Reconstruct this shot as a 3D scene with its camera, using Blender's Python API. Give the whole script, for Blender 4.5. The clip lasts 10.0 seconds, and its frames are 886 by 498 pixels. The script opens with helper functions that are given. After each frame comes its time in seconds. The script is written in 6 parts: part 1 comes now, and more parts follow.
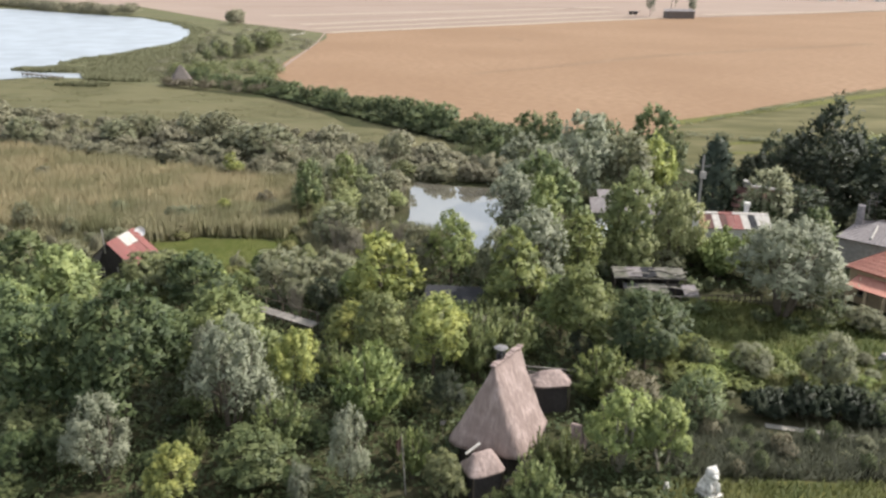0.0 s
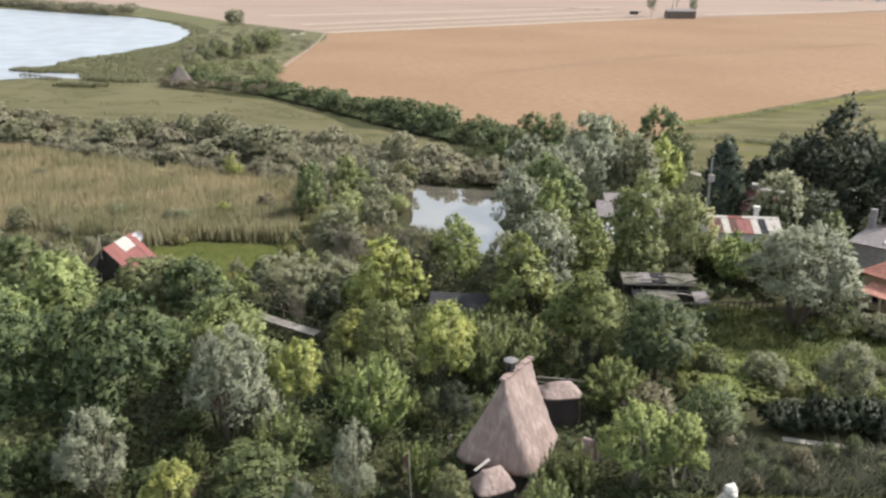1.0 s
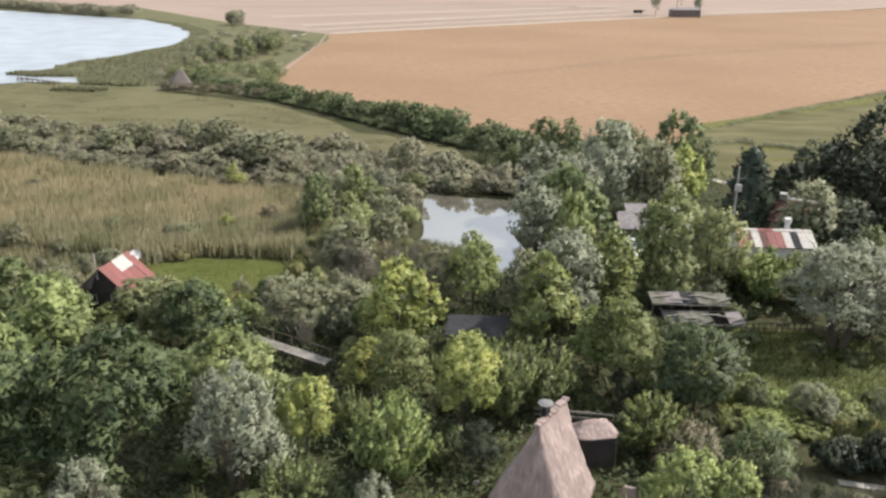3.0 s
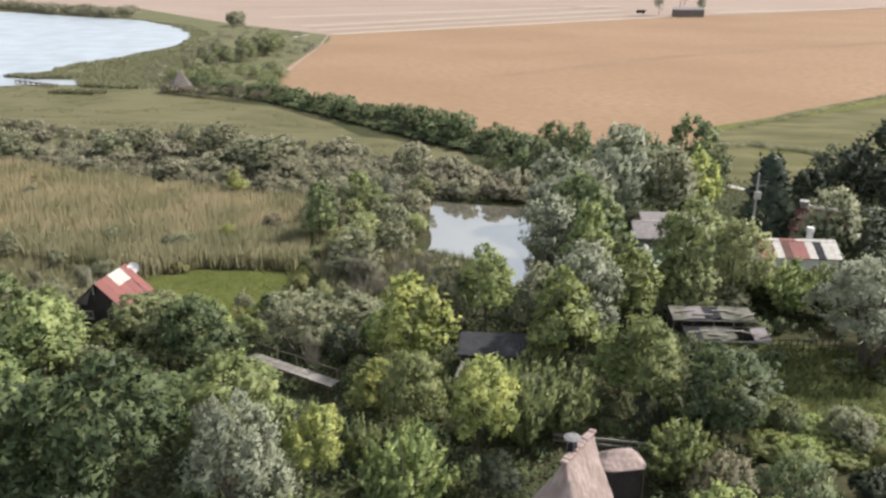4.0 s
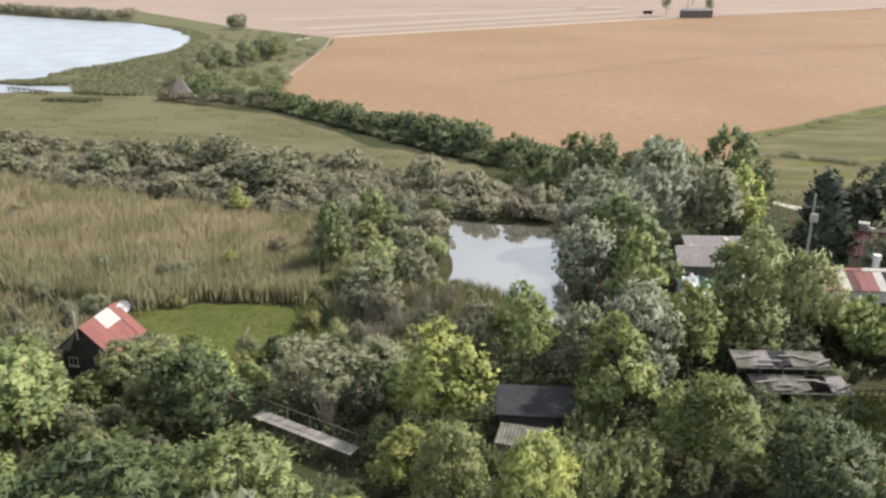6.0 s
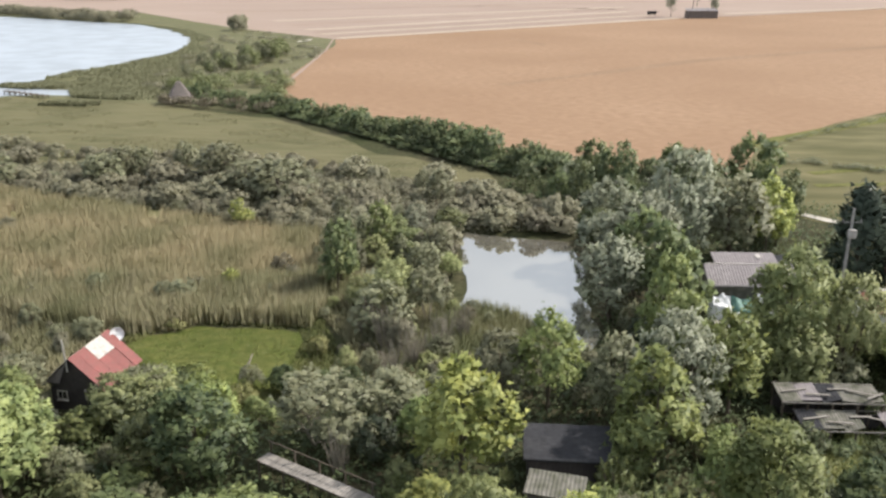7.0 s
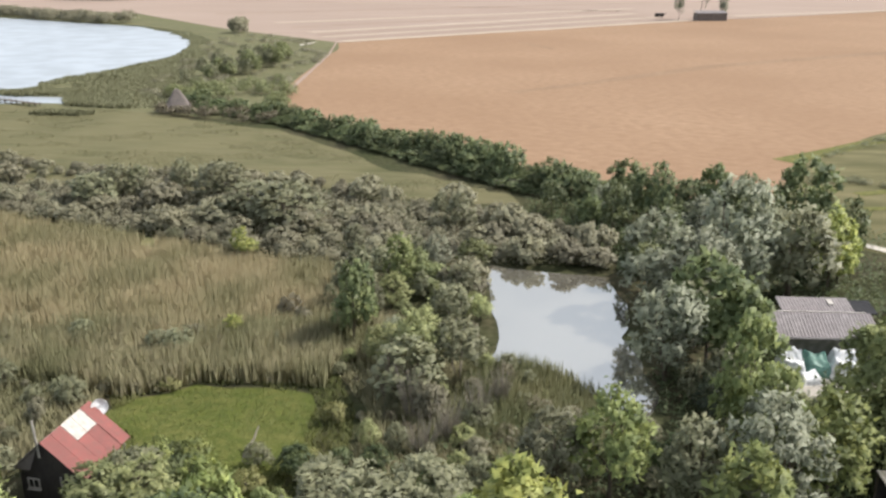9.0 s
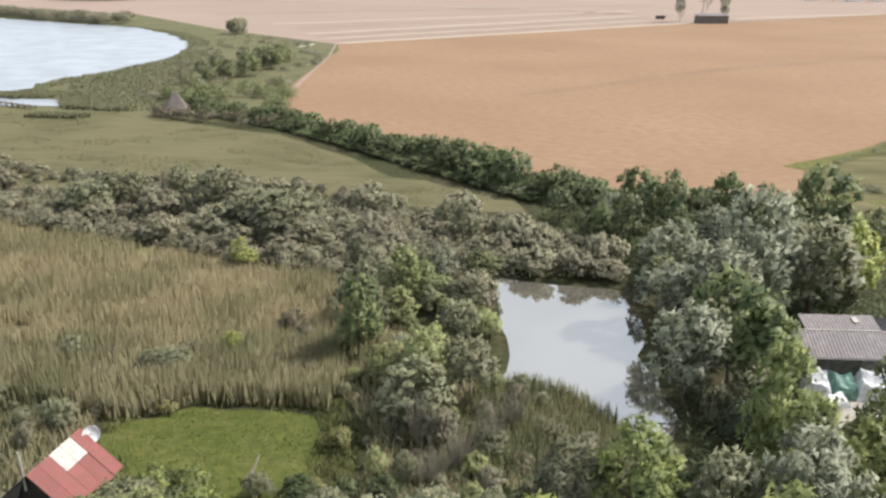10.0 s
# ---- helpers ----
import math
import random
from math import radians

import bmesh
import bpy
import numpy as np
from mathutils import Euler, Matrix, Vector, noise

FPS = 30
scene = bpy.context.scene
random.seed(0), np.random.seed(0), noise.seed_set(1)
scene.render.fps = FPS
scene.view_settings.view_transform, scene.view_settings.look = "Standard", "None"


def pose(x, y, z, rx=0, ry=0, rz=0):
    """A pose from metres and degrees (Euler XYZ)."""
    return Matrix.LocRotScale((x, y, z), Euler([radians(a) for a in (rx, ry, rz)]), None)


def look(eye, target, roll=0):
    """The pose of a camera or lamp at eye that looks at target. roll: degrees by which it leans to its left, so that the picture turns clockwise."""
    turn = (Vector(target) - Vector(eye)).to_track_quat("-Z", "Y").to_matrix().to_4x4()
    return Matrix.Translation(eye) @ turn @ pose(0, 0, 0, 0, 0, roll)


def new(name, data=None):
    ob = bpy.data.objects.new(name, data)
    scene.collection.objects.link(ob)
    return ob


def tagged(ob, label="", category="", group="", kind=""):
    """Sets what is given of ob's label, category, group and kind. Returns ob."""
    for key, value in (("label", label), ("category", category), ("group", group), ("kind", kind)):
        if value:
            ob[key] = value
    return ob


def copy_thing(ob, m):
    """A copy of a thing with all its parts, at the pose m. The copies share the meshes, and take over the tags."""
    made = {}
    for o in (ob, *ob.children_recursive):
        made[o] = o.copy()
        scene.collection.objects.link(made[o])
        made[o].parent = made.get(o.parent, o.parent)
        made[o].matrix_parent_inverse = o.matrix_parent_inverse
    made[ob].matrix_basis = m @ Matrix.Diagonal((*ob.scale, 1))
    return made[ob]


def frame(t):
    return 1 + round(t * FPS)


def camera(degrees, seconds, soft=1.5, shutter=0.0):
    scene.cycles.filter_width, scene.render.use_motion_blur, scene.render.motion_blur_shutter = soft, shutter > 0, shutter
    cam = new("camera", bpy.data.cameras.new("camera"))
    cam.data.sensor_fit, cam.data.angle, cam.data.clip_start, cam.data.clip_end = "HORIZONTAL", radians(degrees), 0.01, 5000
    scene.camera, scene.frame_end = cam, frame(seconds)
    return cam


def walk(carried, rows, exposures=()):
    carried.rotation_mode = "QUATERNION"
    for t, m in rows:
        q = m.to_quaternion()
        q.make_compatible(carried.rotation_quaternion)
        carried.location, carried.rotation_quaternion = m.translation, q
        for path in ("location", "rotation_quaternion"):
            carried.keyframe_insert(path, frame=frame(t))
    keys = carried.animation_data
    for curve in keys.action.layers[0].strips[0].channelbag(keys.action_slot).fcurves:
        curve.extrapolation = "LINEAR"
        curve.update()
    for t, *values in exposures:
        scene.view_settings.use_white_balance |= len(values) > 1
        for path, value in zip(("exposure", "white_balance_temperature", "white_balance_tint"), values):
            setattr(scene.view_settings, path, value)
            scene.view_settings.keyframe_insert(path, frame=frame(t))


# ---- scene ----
cam = camera(57.0, 10.0, soft=2.6)
PATH = [
    (0, (0.207, 1.065, 31.607), (0.083, 2.951, 30.953), 0.6),
    (0.5, (-0.093, 1.956, 31.574), (-0.216, 3.842, 30.92), 0.6),
    (1, (-0.432, 2.968, 31.518), (-0.555, 4.854, 30.864), 0.6),
    (1.5, (-0.802, 4.064, 31.54), (-0.925, 5.95, 30.885), 0.5),
    (2, (-1.214, 5.271, 31.598), (-1.338, 7.156, 30.942), 0.5),
    (2.5, (-1.701, 6.582, 31.628), (-1.826, 8.467, 30.972), 0.4),
    (4, (-3.403, 11.488, 31.693), (-3.531, 13.373, 31.037), 0.2),
    (4.5, (-4.034, 13.455, 31.682), (-4.163, 15.34, 31.026), 0.1),
    (5, (-4.761, 15.692, 31.608), (-4.892, 17.577, 30.953), 0.1),
    (5.5, (-5.53, 18.025, 31.594), (-5.661, 19.91, 30.94), 0.0),
    (7, (-8.118, 25.692, 31.643), (-8.251, 27.577, 30.99), -0.1),
    (7.5, (-8.974, 28.285, 31.721), (-9.108, 30.17, 31.068), -0.2),
    (8, (-9.878, 30.864, 31.879), (-10.011, 32.749, 31.226), -0.1),
    (8.5, (-10.757, 33.394, 31.999), (-10.889, 35.28, 31.346), -0.1),
    (9, (-11.545, 35.8, 32.214), (-11.677, 37.686, 31.561), -0.0),
    (9.5, (-12.202, 37.639, 32.35), (-12.332, 39.525, 31.698), 0.1),
    (10, (-12.697, 38.962, 32.294), (-12.824, 40.849, 31.644), 0.2),
]
walk(cam, [(t, look(eye, target, roll)) for t, eye, target, roll in PATH])

# ---- light ----
SUN_AZ, SUN_EL = radians(68), radians(46)      # azimuth from straight ahead towards the right
world = bpy.data.worlds.new("sky")
world.use_nodes = True
scene.world = world
wt = world.node_tree
wt.nodes.clear()
sky = wt.nodes.new("ShaderNodeTexSky")
sky.sky_type, sky.sun_disc = "NISHITA", False
sky.sun_elevation, sky.sun_rotation = SUN_EL, SUN_AZ
sky.air_density, sky.dust_density, sky.ozone_density = 1.0, 3.0, 1.0
veil = wt.nodes.new("ShaderNodeTexNoise")       # thin broken cloud veil
veil.inputs["Scale"].default_value, veil.inputs["Detail"].default_value = 1.5, 3.0
ramp = wt.nodes.new("ShaderNodeValToRGB")
ramp.color_ramp.elements[0].position, ramp.color_ramp.elements[1].position = 0.35, 0.68
ramp.color_ramp.elements[0].color, ramp.color_ramp.elements[1].color = (0.5, 0.5, 0.5, 1), (0.8, 0.8, 0.8, 1)
bg_sky, bg_cloud = wt.nodes.new("ShaderNodeBackground"), wt.nodes.new("ShaderNodeBackground")
bg_sky.inputs["Strength"].default_value = 0.14
bg_cloud.inputs["Color"].default_value = (0.88, 0.94, 1.0, 1)
bg_cloud.inputs["Strength"].default_value = 1.08
mixer, wout = wt.nodes.new("ShaderNodeMixShader"), wt.nodes.new("ShaderNodeOutputWorld")
wt.links.new(sky.outputs[0], bg_sky.inputs["Color"])
wt.links.new(veil.outputs["Fac"], ramp.inputs[0])
wt.links.new(ramp.outputs[0], mixer.inputs[0])
wt.links.new(bg_sky.outputs[0], mixer.inputs[1])
wt.links.new(bg_cloud.outputs[0], mixer.inputs[2])
wt.links.new(mixer.outputs[0], wout.inputs[0])
sun_data = bpy.data.lights.new("sun", "SUN")
sun_data.energy, sun_data.angle, sun_data.color = 4.95, radians(3), (1.0, 0.955, 0.895)
sun = new("sun", sun_data)
sun.matrix_world = look((0, 0, 0), (-math.sin(SUN_AZ) * math.cos(SUN_EL), -math.cos(SUN_AZ) * math.cos(SUN_EL), -math.sin(SUN_EL)))
scene.view_settings.exposure = 0.32

rng = np.random.default_rng(7)


# ---- materials ----
def material(name):
    m = bpy.data.materials.new(name)
    m.use_nodes = True
    nt = m.node_tree
    nt.nodes.clear()
    return m, nt, nt.nodes.new("ShaderNodeOutputMaterial")


def mixed(nt, fac, a, b):
    """Colour mix of a and b (tuples or sockets)."""
    n = nt.nodes.new("ShaderNodeMix")
    n.data_type = "RGBA"
    for socket, value in ((n.inputs[0], fac), (n.inputs[6], a), (n.inputs[7], b)):
        if isinstance(value, (tuple, list)):
            socket.default_value = (*value[:3], 1)
        elif isinstance(value, (int, float)):
            socket.default_value = value
        else:
            nt.links.new(value, socket)
    return n.outputs[2]


def noise_fac(nt, scale, detail=4.0, lo=0.35, hi=0.65, stretch=(1, 1, 1), turn=0.0, space="Object"):
    tc, mp = nt.nodes.new("ShaderNodeTexCoord"), nt.nodes.new("ShaderNodeMapping")
    mp.inputs["Scale"].default_value, mp.inputs["Rotation"].default_value = stretch, (0, 0, turn)
    n, r = nt.nodes.new("ShaderNodeTexNoise"), nt.nodes.new("ShaderNodeMapRange")
    n.inputs["Scale"].default_value, n.inputs["Detail"].default_value = scale, detail
    r.inputs[1].default_value, r.inputs[2].default_value = lo, hi
    nt.links.new(tc.outputs[space], mp.inputs[0])
    nt.links.new(mp.outputs[0], n.inputs["Vector"])
    nt.links.new(n.outputs["Fac"], r.inputs[0])
    return r.outputs[0]


def surface(name, base, alt, third=None, big=0.2, fine=3.0, rough=0.85, bump=0.3, depth=0.1, metallic=0.0, stretch=(1, 1, 1), turn=0.0, random=0.0, spec=0.3):
    """A weathered opaque surface: two colours mixed at a large and a fine scale, with relief."""
    m, nt, out = material(name)
    p = nt.nodes.new("ShaderNodeBsdfPrincipled")
    col = mixed(nt, noise_fac(nt, big, 5, 0.38, 0.62), base, alt)
    fine_fac = noise_fac(nt, fine, 6, 0.3, 0.7, stretch, turn)
    col = mixed(nt, fine_fac, col, third or tuple(c * 0.6 for c in base))
    if random:
        oi, hs = nt.nodes.new("ShaderNodeObjectInfo"), nt.nodes.new("ShaderNodeHueSaturation")
        mr = nt.nodes.new("ShaderNodeMapRange")
        mr.inputs[3].default_value, mr.inputs[4].default_value = 1 - random, 1 + random
        nt.links.new(oi.outputs["Random"], mr.inputs[0])
        nt.links.new(mr.outputs[0], hs.inputs["Value"])
        nt.links.new(col, hs.inputs["Color"])
        col = hs.outputs[0]
    nt.links.new(col, p.inputs["Base Color"])
    p.inputs["Roughness"].default_value, p.inputs["Metallic"].default_value = rough, metallic
    p.inputs["Specular IOR Level"].default_value = spec
    if bump:
        b = nt.nodes.new("ShaderNodeBump")
        b.inputs["Strength"].default_value, b.inputs["Distance"].default_value = bump, depth
        nt.links.new(fine_fac, b.inputs["Height"])
        nt.links.new(b.outputs[0], p.inputs["Normal"])
    nt.links.new(p.outputs[0], out.inputs[0])
    return m


def foliage(name, dark, light, tip, gloss=0.3, through_leaf=0.36, patch=None):
    """Leaves: colour varies from plant to plant, from bough to bough and from leaf to leaf."""
    m, nt, out = material(name)
    oi, ge = nt.nodes.new("ShaderNodeObjectInfo"), nt.nodes.new("ShaderNodeNewGeometry")
    spread = nt.nodes.new("ShaderNodeMapRange")
    spread.inputs[3].default_value, spread.inputs[4].default_value = 0.22, 0.8
    nt.links.new(ge.outputs["Random Per Island"], spread.inputs[0])
    col = mixed(nt, spread.outputs[0], dark, light)
    col = mixed(nt, noise_fac(nt, 0.9, 3, 0.42, 0.66), col, tip)
    if patch:
        col = mixed(nt, noise_fac(nt, 0.11, 4, 0.42, 0.62), col, patch)
    hs, mr, mh = nt.nodes.new("ShaderNodeHueSaturation"), nt.nodes.new("ShaderNodeMapRange"), nt.nodes.new("ShaderNodeMapRange")
    mr.inputs[3].default_value, mr.inputs[4].default_value = 0.96, 1.4
    mh.inputs[3].default_value, mh.inputs[4].default_value = 0.496, 0.514
    hs.inputs["Saturation"].default_value = 0.9
    nt.links.new(oi.outputs["Random"], mr.inputs[0])
    nt.links.new(oi.outputs["Random"], mh.inputs[0])
    nt.links.new(mr.outputs[0], hs.inputs["Value"])
    nt.links.new(mh.outputs[0], hs.inputs["Hue"])
    nt.links.new(col, hs.inputs["Color"])
    p, tr, mx = nt.nodes.new("ShaderNodeBsdfPrincipled"), nt.nodes.new("ShaderNodeBsdfTranslucent"), nt.nodes.new("ShaderNodeMixShader")
    p.inputs["Roughness"].default_value, p.inputs["Specular IOR Level"].default_value = 0.55, gloss
    nt.links.new(hs.outputs[0], p.inputs["Base Color"])
    nt.links.new(hs.outputs[0], tr.inputs[0])
    mx.inputs[0].default_value = through_leaf
    nt.links.new(p.outputs[0], mx.inputs[1])
    nt.links.new(tr.outputs[0], mx.inputs[2])
    nt.links.new(mx.outputs[0], out.inputs[0])
    return m


def water(name, base, ripple=0.02, gloss=1.0, rough=0.06, ior=1.33):
    m, nt, out = material(name)
    p, b = nt.nodes.new("ShaderNodeBsdfPrincipled"), nt.nodes.new("ShaderNodeBump")
    col = mixed(nt, noise_fac(nt, 0.08, 3, 0.4, 0.6), base, tuple(c * 0.75 for c in base))
    nt.links.new(col, p.inputs["Base Color"])
    p.inputs["Roughness"].default_value, p.inputs["IOR"].default_value = rough, ior
    p.inputs["Specular IOR Level"].default_value = gloss
    b.inputs["Strength"].default_value, b.inputs["Distance"].default_value = 0.25, ripple
    nt.links.new(noise_fac(nt, 1.6, 3, 0.0, 1.0, (1, 0.5, 1)), b.inputs["Height"])
    nt.links.new(b.outputs[0], p.inputs["Normal"])
    nt.links.new(p.outputs[0], out.inputs[0])
    return m


M = {
    "earth": surface("woodland_earth", (0.055, 0.06, 0.028), (0.085, 0.07, 0.045), (0.03, 0.034, 0.016), 0.08, 1.2, spec=0.04),
    "meadow": surface("marsh_meadow", (0.122, 0.113, 0.06), (0.08, 0.08, 0.04), (0.13, 0.118, 0.066), 0.05, 0.22, bump=0.4, depth=0.4, stretch=(0.5, 1.5, 1), spec=0.04),
    "shoregrass": surface("shore_grass", (0.115, 0.113, 0.061), (0.085, 0.09, 0.046), (0.132, 0.125, 0.07), 0.04, 0.3, bump=0.5, depth=0.4, spec=0.04),
    "reedfloor": surface("reed_litter", (0.21, 0.185, 0.095), (0.16, 0.155, 0.075), (0.12, 0.11, 0.055), 0.1, 1.5, spec=0.04),
    "wheat": surface("ripe_wheat", (0.233, 0.149, 0.093), (0.284, 0.19, 0.123), (0.214, 0.135, 0.083), 0.013, 0.5, rough=0.95, bump=0.3, depth=0.3, stretch=(0.8, 1.0, 1), turn=0.6, spec=0.1),
    "wheat_dark": surface("trodden_wheat", (0.212, 0.14, 0.09), (0.26, 0.177, 0.116), (0.198, 0.128, 0.08), 0.03, 0.5, rough=0.95, bump=0.3, depth=0.3, spec=0.1),
    "stubble": surface("pale_stubble", (0.275, 0.212, 0.176), (0.31, 0.243, 0.202), (0.245, 0.183, 0.146), 0.006, 0.09, rough=0.95, bump=0.0, stretch=(0.1, 1.4, 1), turn=-0.1, spec=0.1),
    "stubble_dark": surface("brown_stubble", (0.25, 0.185, 0.14), (0.28, 0.21, 0.16), (0.22, 0.16, 0.12), 0.01, 0.09, rough=0.95, bump=0.0, stretch=(0.1, 1.4, 1), spec=0.1),
    "stubble_light": surface("bleached_stubble", (0.38, 0.315, 0.255), (0.35, 0.29, 0.23), (0.32, 0.26, 0.2), 0.01, 0.09, rough=0.95, bump=0.0, stretch=(0.1, 1.4, 1), spec=0.1),
    "pasture": surface("dry_pasture", (0.115, 0.104, 0.053), (0.175, 0.152, 0.083), (0.078, 0.076, 0.036), 0.05, 0.16, bump=0.3, depth=0.3, stretch=(0.5, 1.3, 1), turn=0.5, spec=0.04),
    "lawn": surface("mown_lawn", (0.088, 0.103, 0.025), (0.125, 0.125, 0.04), (0.058, 0.072, 0.019), 0.4, 1.2, bump=0.4, depth=0.08, spec=0.04),
    "roughgrass": surface("rough_grass", (0.125, 0.124, 0.042), (0.18, 0.165, 0.062), (0.08, 0.086, 0.03), 0.2, 1.2, bump=0.5, depth=0.15, spec=0.04),
    "road": surface("pale_gravel", (0.62, 0.57, 0.5), (0.55, 0.5, 0.43), None, 0.3, 4.0),
    "concrete": surface("stained_concrete", (0.42, 0.38, 0.33), (0.33, 0.3, 0.26), (0.27, 0.25, 0.22), 0.6, 3.0),
    # lake base carries part of the pale sky reflection as colour
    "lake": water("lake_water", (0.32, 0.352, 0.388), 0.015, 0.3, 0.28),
    "pond": water("pond_water", (0.14, 0.13, 0.105), 0.008, 1.0, 0.04, 2.7),
    "bark": surface("bark", (0.12, 0.095, 0.07), (0.18, 0.15, 0.12), None, 1.0, 8.0),
    "palebark": surface("bleached_wood", (0.34, 0.3, 0.24), (0.26, 0.23, 0.18), None, 1.0, 8.0),
    "thatch": surface("reed_thatch", (0.275, 0.208, 0.187), (0.42, 0.327, 0.298), (0.215, 0.16, 0.142), 0.9, 3.5, bump=0.7, depth=0.06, stretch=(1, 1, 0.3)),
    "thatch_dark": surface("old_grey_thatch", (0.15, 0.125, 0.115), (0.2, 0.17, 0.155), (0.1, 0.085, 0.075), 0.6, 6.0, bump=0.7, depth=0.06, stretch=(1, 1, 0.2)),
    "darkwood": surface("tarred_boards", (0.06, 0.052, 0.05), (0.085, 0.075, 0.07), (0.035, 0.03, 0.03), 0.8, 6.0, stretch=(4, 4, 0.4)),
    "greywood": surface("weathered_boards", (0.3, 0.275, 0.245), (0.24, 0.22, 0.195), (0.18, 0.16, 0.14), 0.8, 6.0, stretch=(0.4, 4, 4), random=0.2),
    "redmetal": surface("red_painted_sheet", (0.235, 0.062, 0.054), (0.19, 0.052, 0.046), (0.16, 0.06, 0.05), 0.7, 3.0, rough=0.6, bump=0.1, random=0.14),
    "orangemetal": surface("rusty_orange_sheet", (0.32, 0.115, 0.075), (0.27, 0.095, 0.062), None, 0.7, 4.0, rough=0.6, bump=0.1),
    "whitemetal": surface("white_painted_sheet", (0.5, 0.47, 0.43), (0.41, 0.38, 0.345), (0.32, 0.29, 0.26), 0.8, 3.0, rough=0.6, bump=0.1),
    "greymetal": surface("grey_fibre_cement", (0.215, 0.19, 0.19), (0.26, 0.235, 0.232), (0.165, 0.145, 0.145), 0.35, 2.5, rough=0.8, bump=0.2),
    "oldsheet": surface("mossy_old_sheet", (0.17, 0.158, 0.14), (0.22, 0.204, 0.18), (0.085, 0.086, 0.062), 1.1, 1.6, rough=0.95, spec=0.1),
    "darkroof": surface("dark_felt_roof", (0.042, 0.042, 0.046), (0.058, 0.057, 0.06), (0.03, 0.03, 0.032), 0.5, 3.0, rough=0.95, spec=0.08),
    "tile": surface("clay_tiles", (0.37, 0.16, 0.125), (0.32, 0.135, 0.105), (0.43, 0.22, 0.17), 0.9, 5.0, bump=0.5, depth=0.05, random=0.1),
    "browntile": surface("old_brown_tiles", (0.115, 0.055, 0.048), (0.15, 0.074, 0.064), (0.075, 0.04, 0.034), 0.9, 5.0),
    "ochrewall": surface("ochre_render", (0.52, 0.4, 0.27), (0.46, 0.35, 0.235), (0.4, 0.31, 0.22), 0.5, 3.0, bump=0.1),
    "whitewall": surface("whitewash", (0.75, 0.73, 0.7), (0.66, 0.64, 0.6), (0.58, 0.55, 0.51), 0.5, 3.0, bump=0.1),
    "greywall": surface("grey_render", (0.4, 0.375, 0.35), (0.34, 0.32, 0.3), None, 0.5, 3.0, bump=0.1),
    "brick": surface("grey_brick", (0.26, 0.24, 0.25), (0.31, 0.28, 0.28), None, 1.0, 6.0),
    "stone": surface("white_stone", (0.78, 0.75, 0.69), (0.66, 0.63, 0.58), (0.4, 0.38, 0.35), 1.2, 5.0, bump=0.5, depth=0.05),
    "steel": surface("weathered_zinc", (0.21, 0.2, 0.195), (0.16, 0.155, 0.15), None, 1.0, 8.0, rough=0.8, metallic=0.0),
    "tarp": surface("white_tarpaulin", (0.8, 0.8, 0.8), (0.7, 0.71, 0.72), None, 0.8, 3.0, rough=0.45),
    "greentarp": surface("green_tarpaulin", (0.1, 0.21, 0.17), (0.14, 0.26, 0.22), None, 0.8, 3.0, rough=0.5),
    "black": surface("dark_opening", (0.015, 0.014, 0.014), (0.02, 0.018, 0.018), None, 1.0, 4.0),
    "red": surface("red_cloth", (0.33, 0.19, 0.17), (0.3, 0.2, 0.18), None, 1.0, 4.0),
    "yellowcloth": surface("yellow_cloth", (0.48, 0.4, 0.28), (0.42, 0.36, 0.26), None, 1.0, 4.0),
}
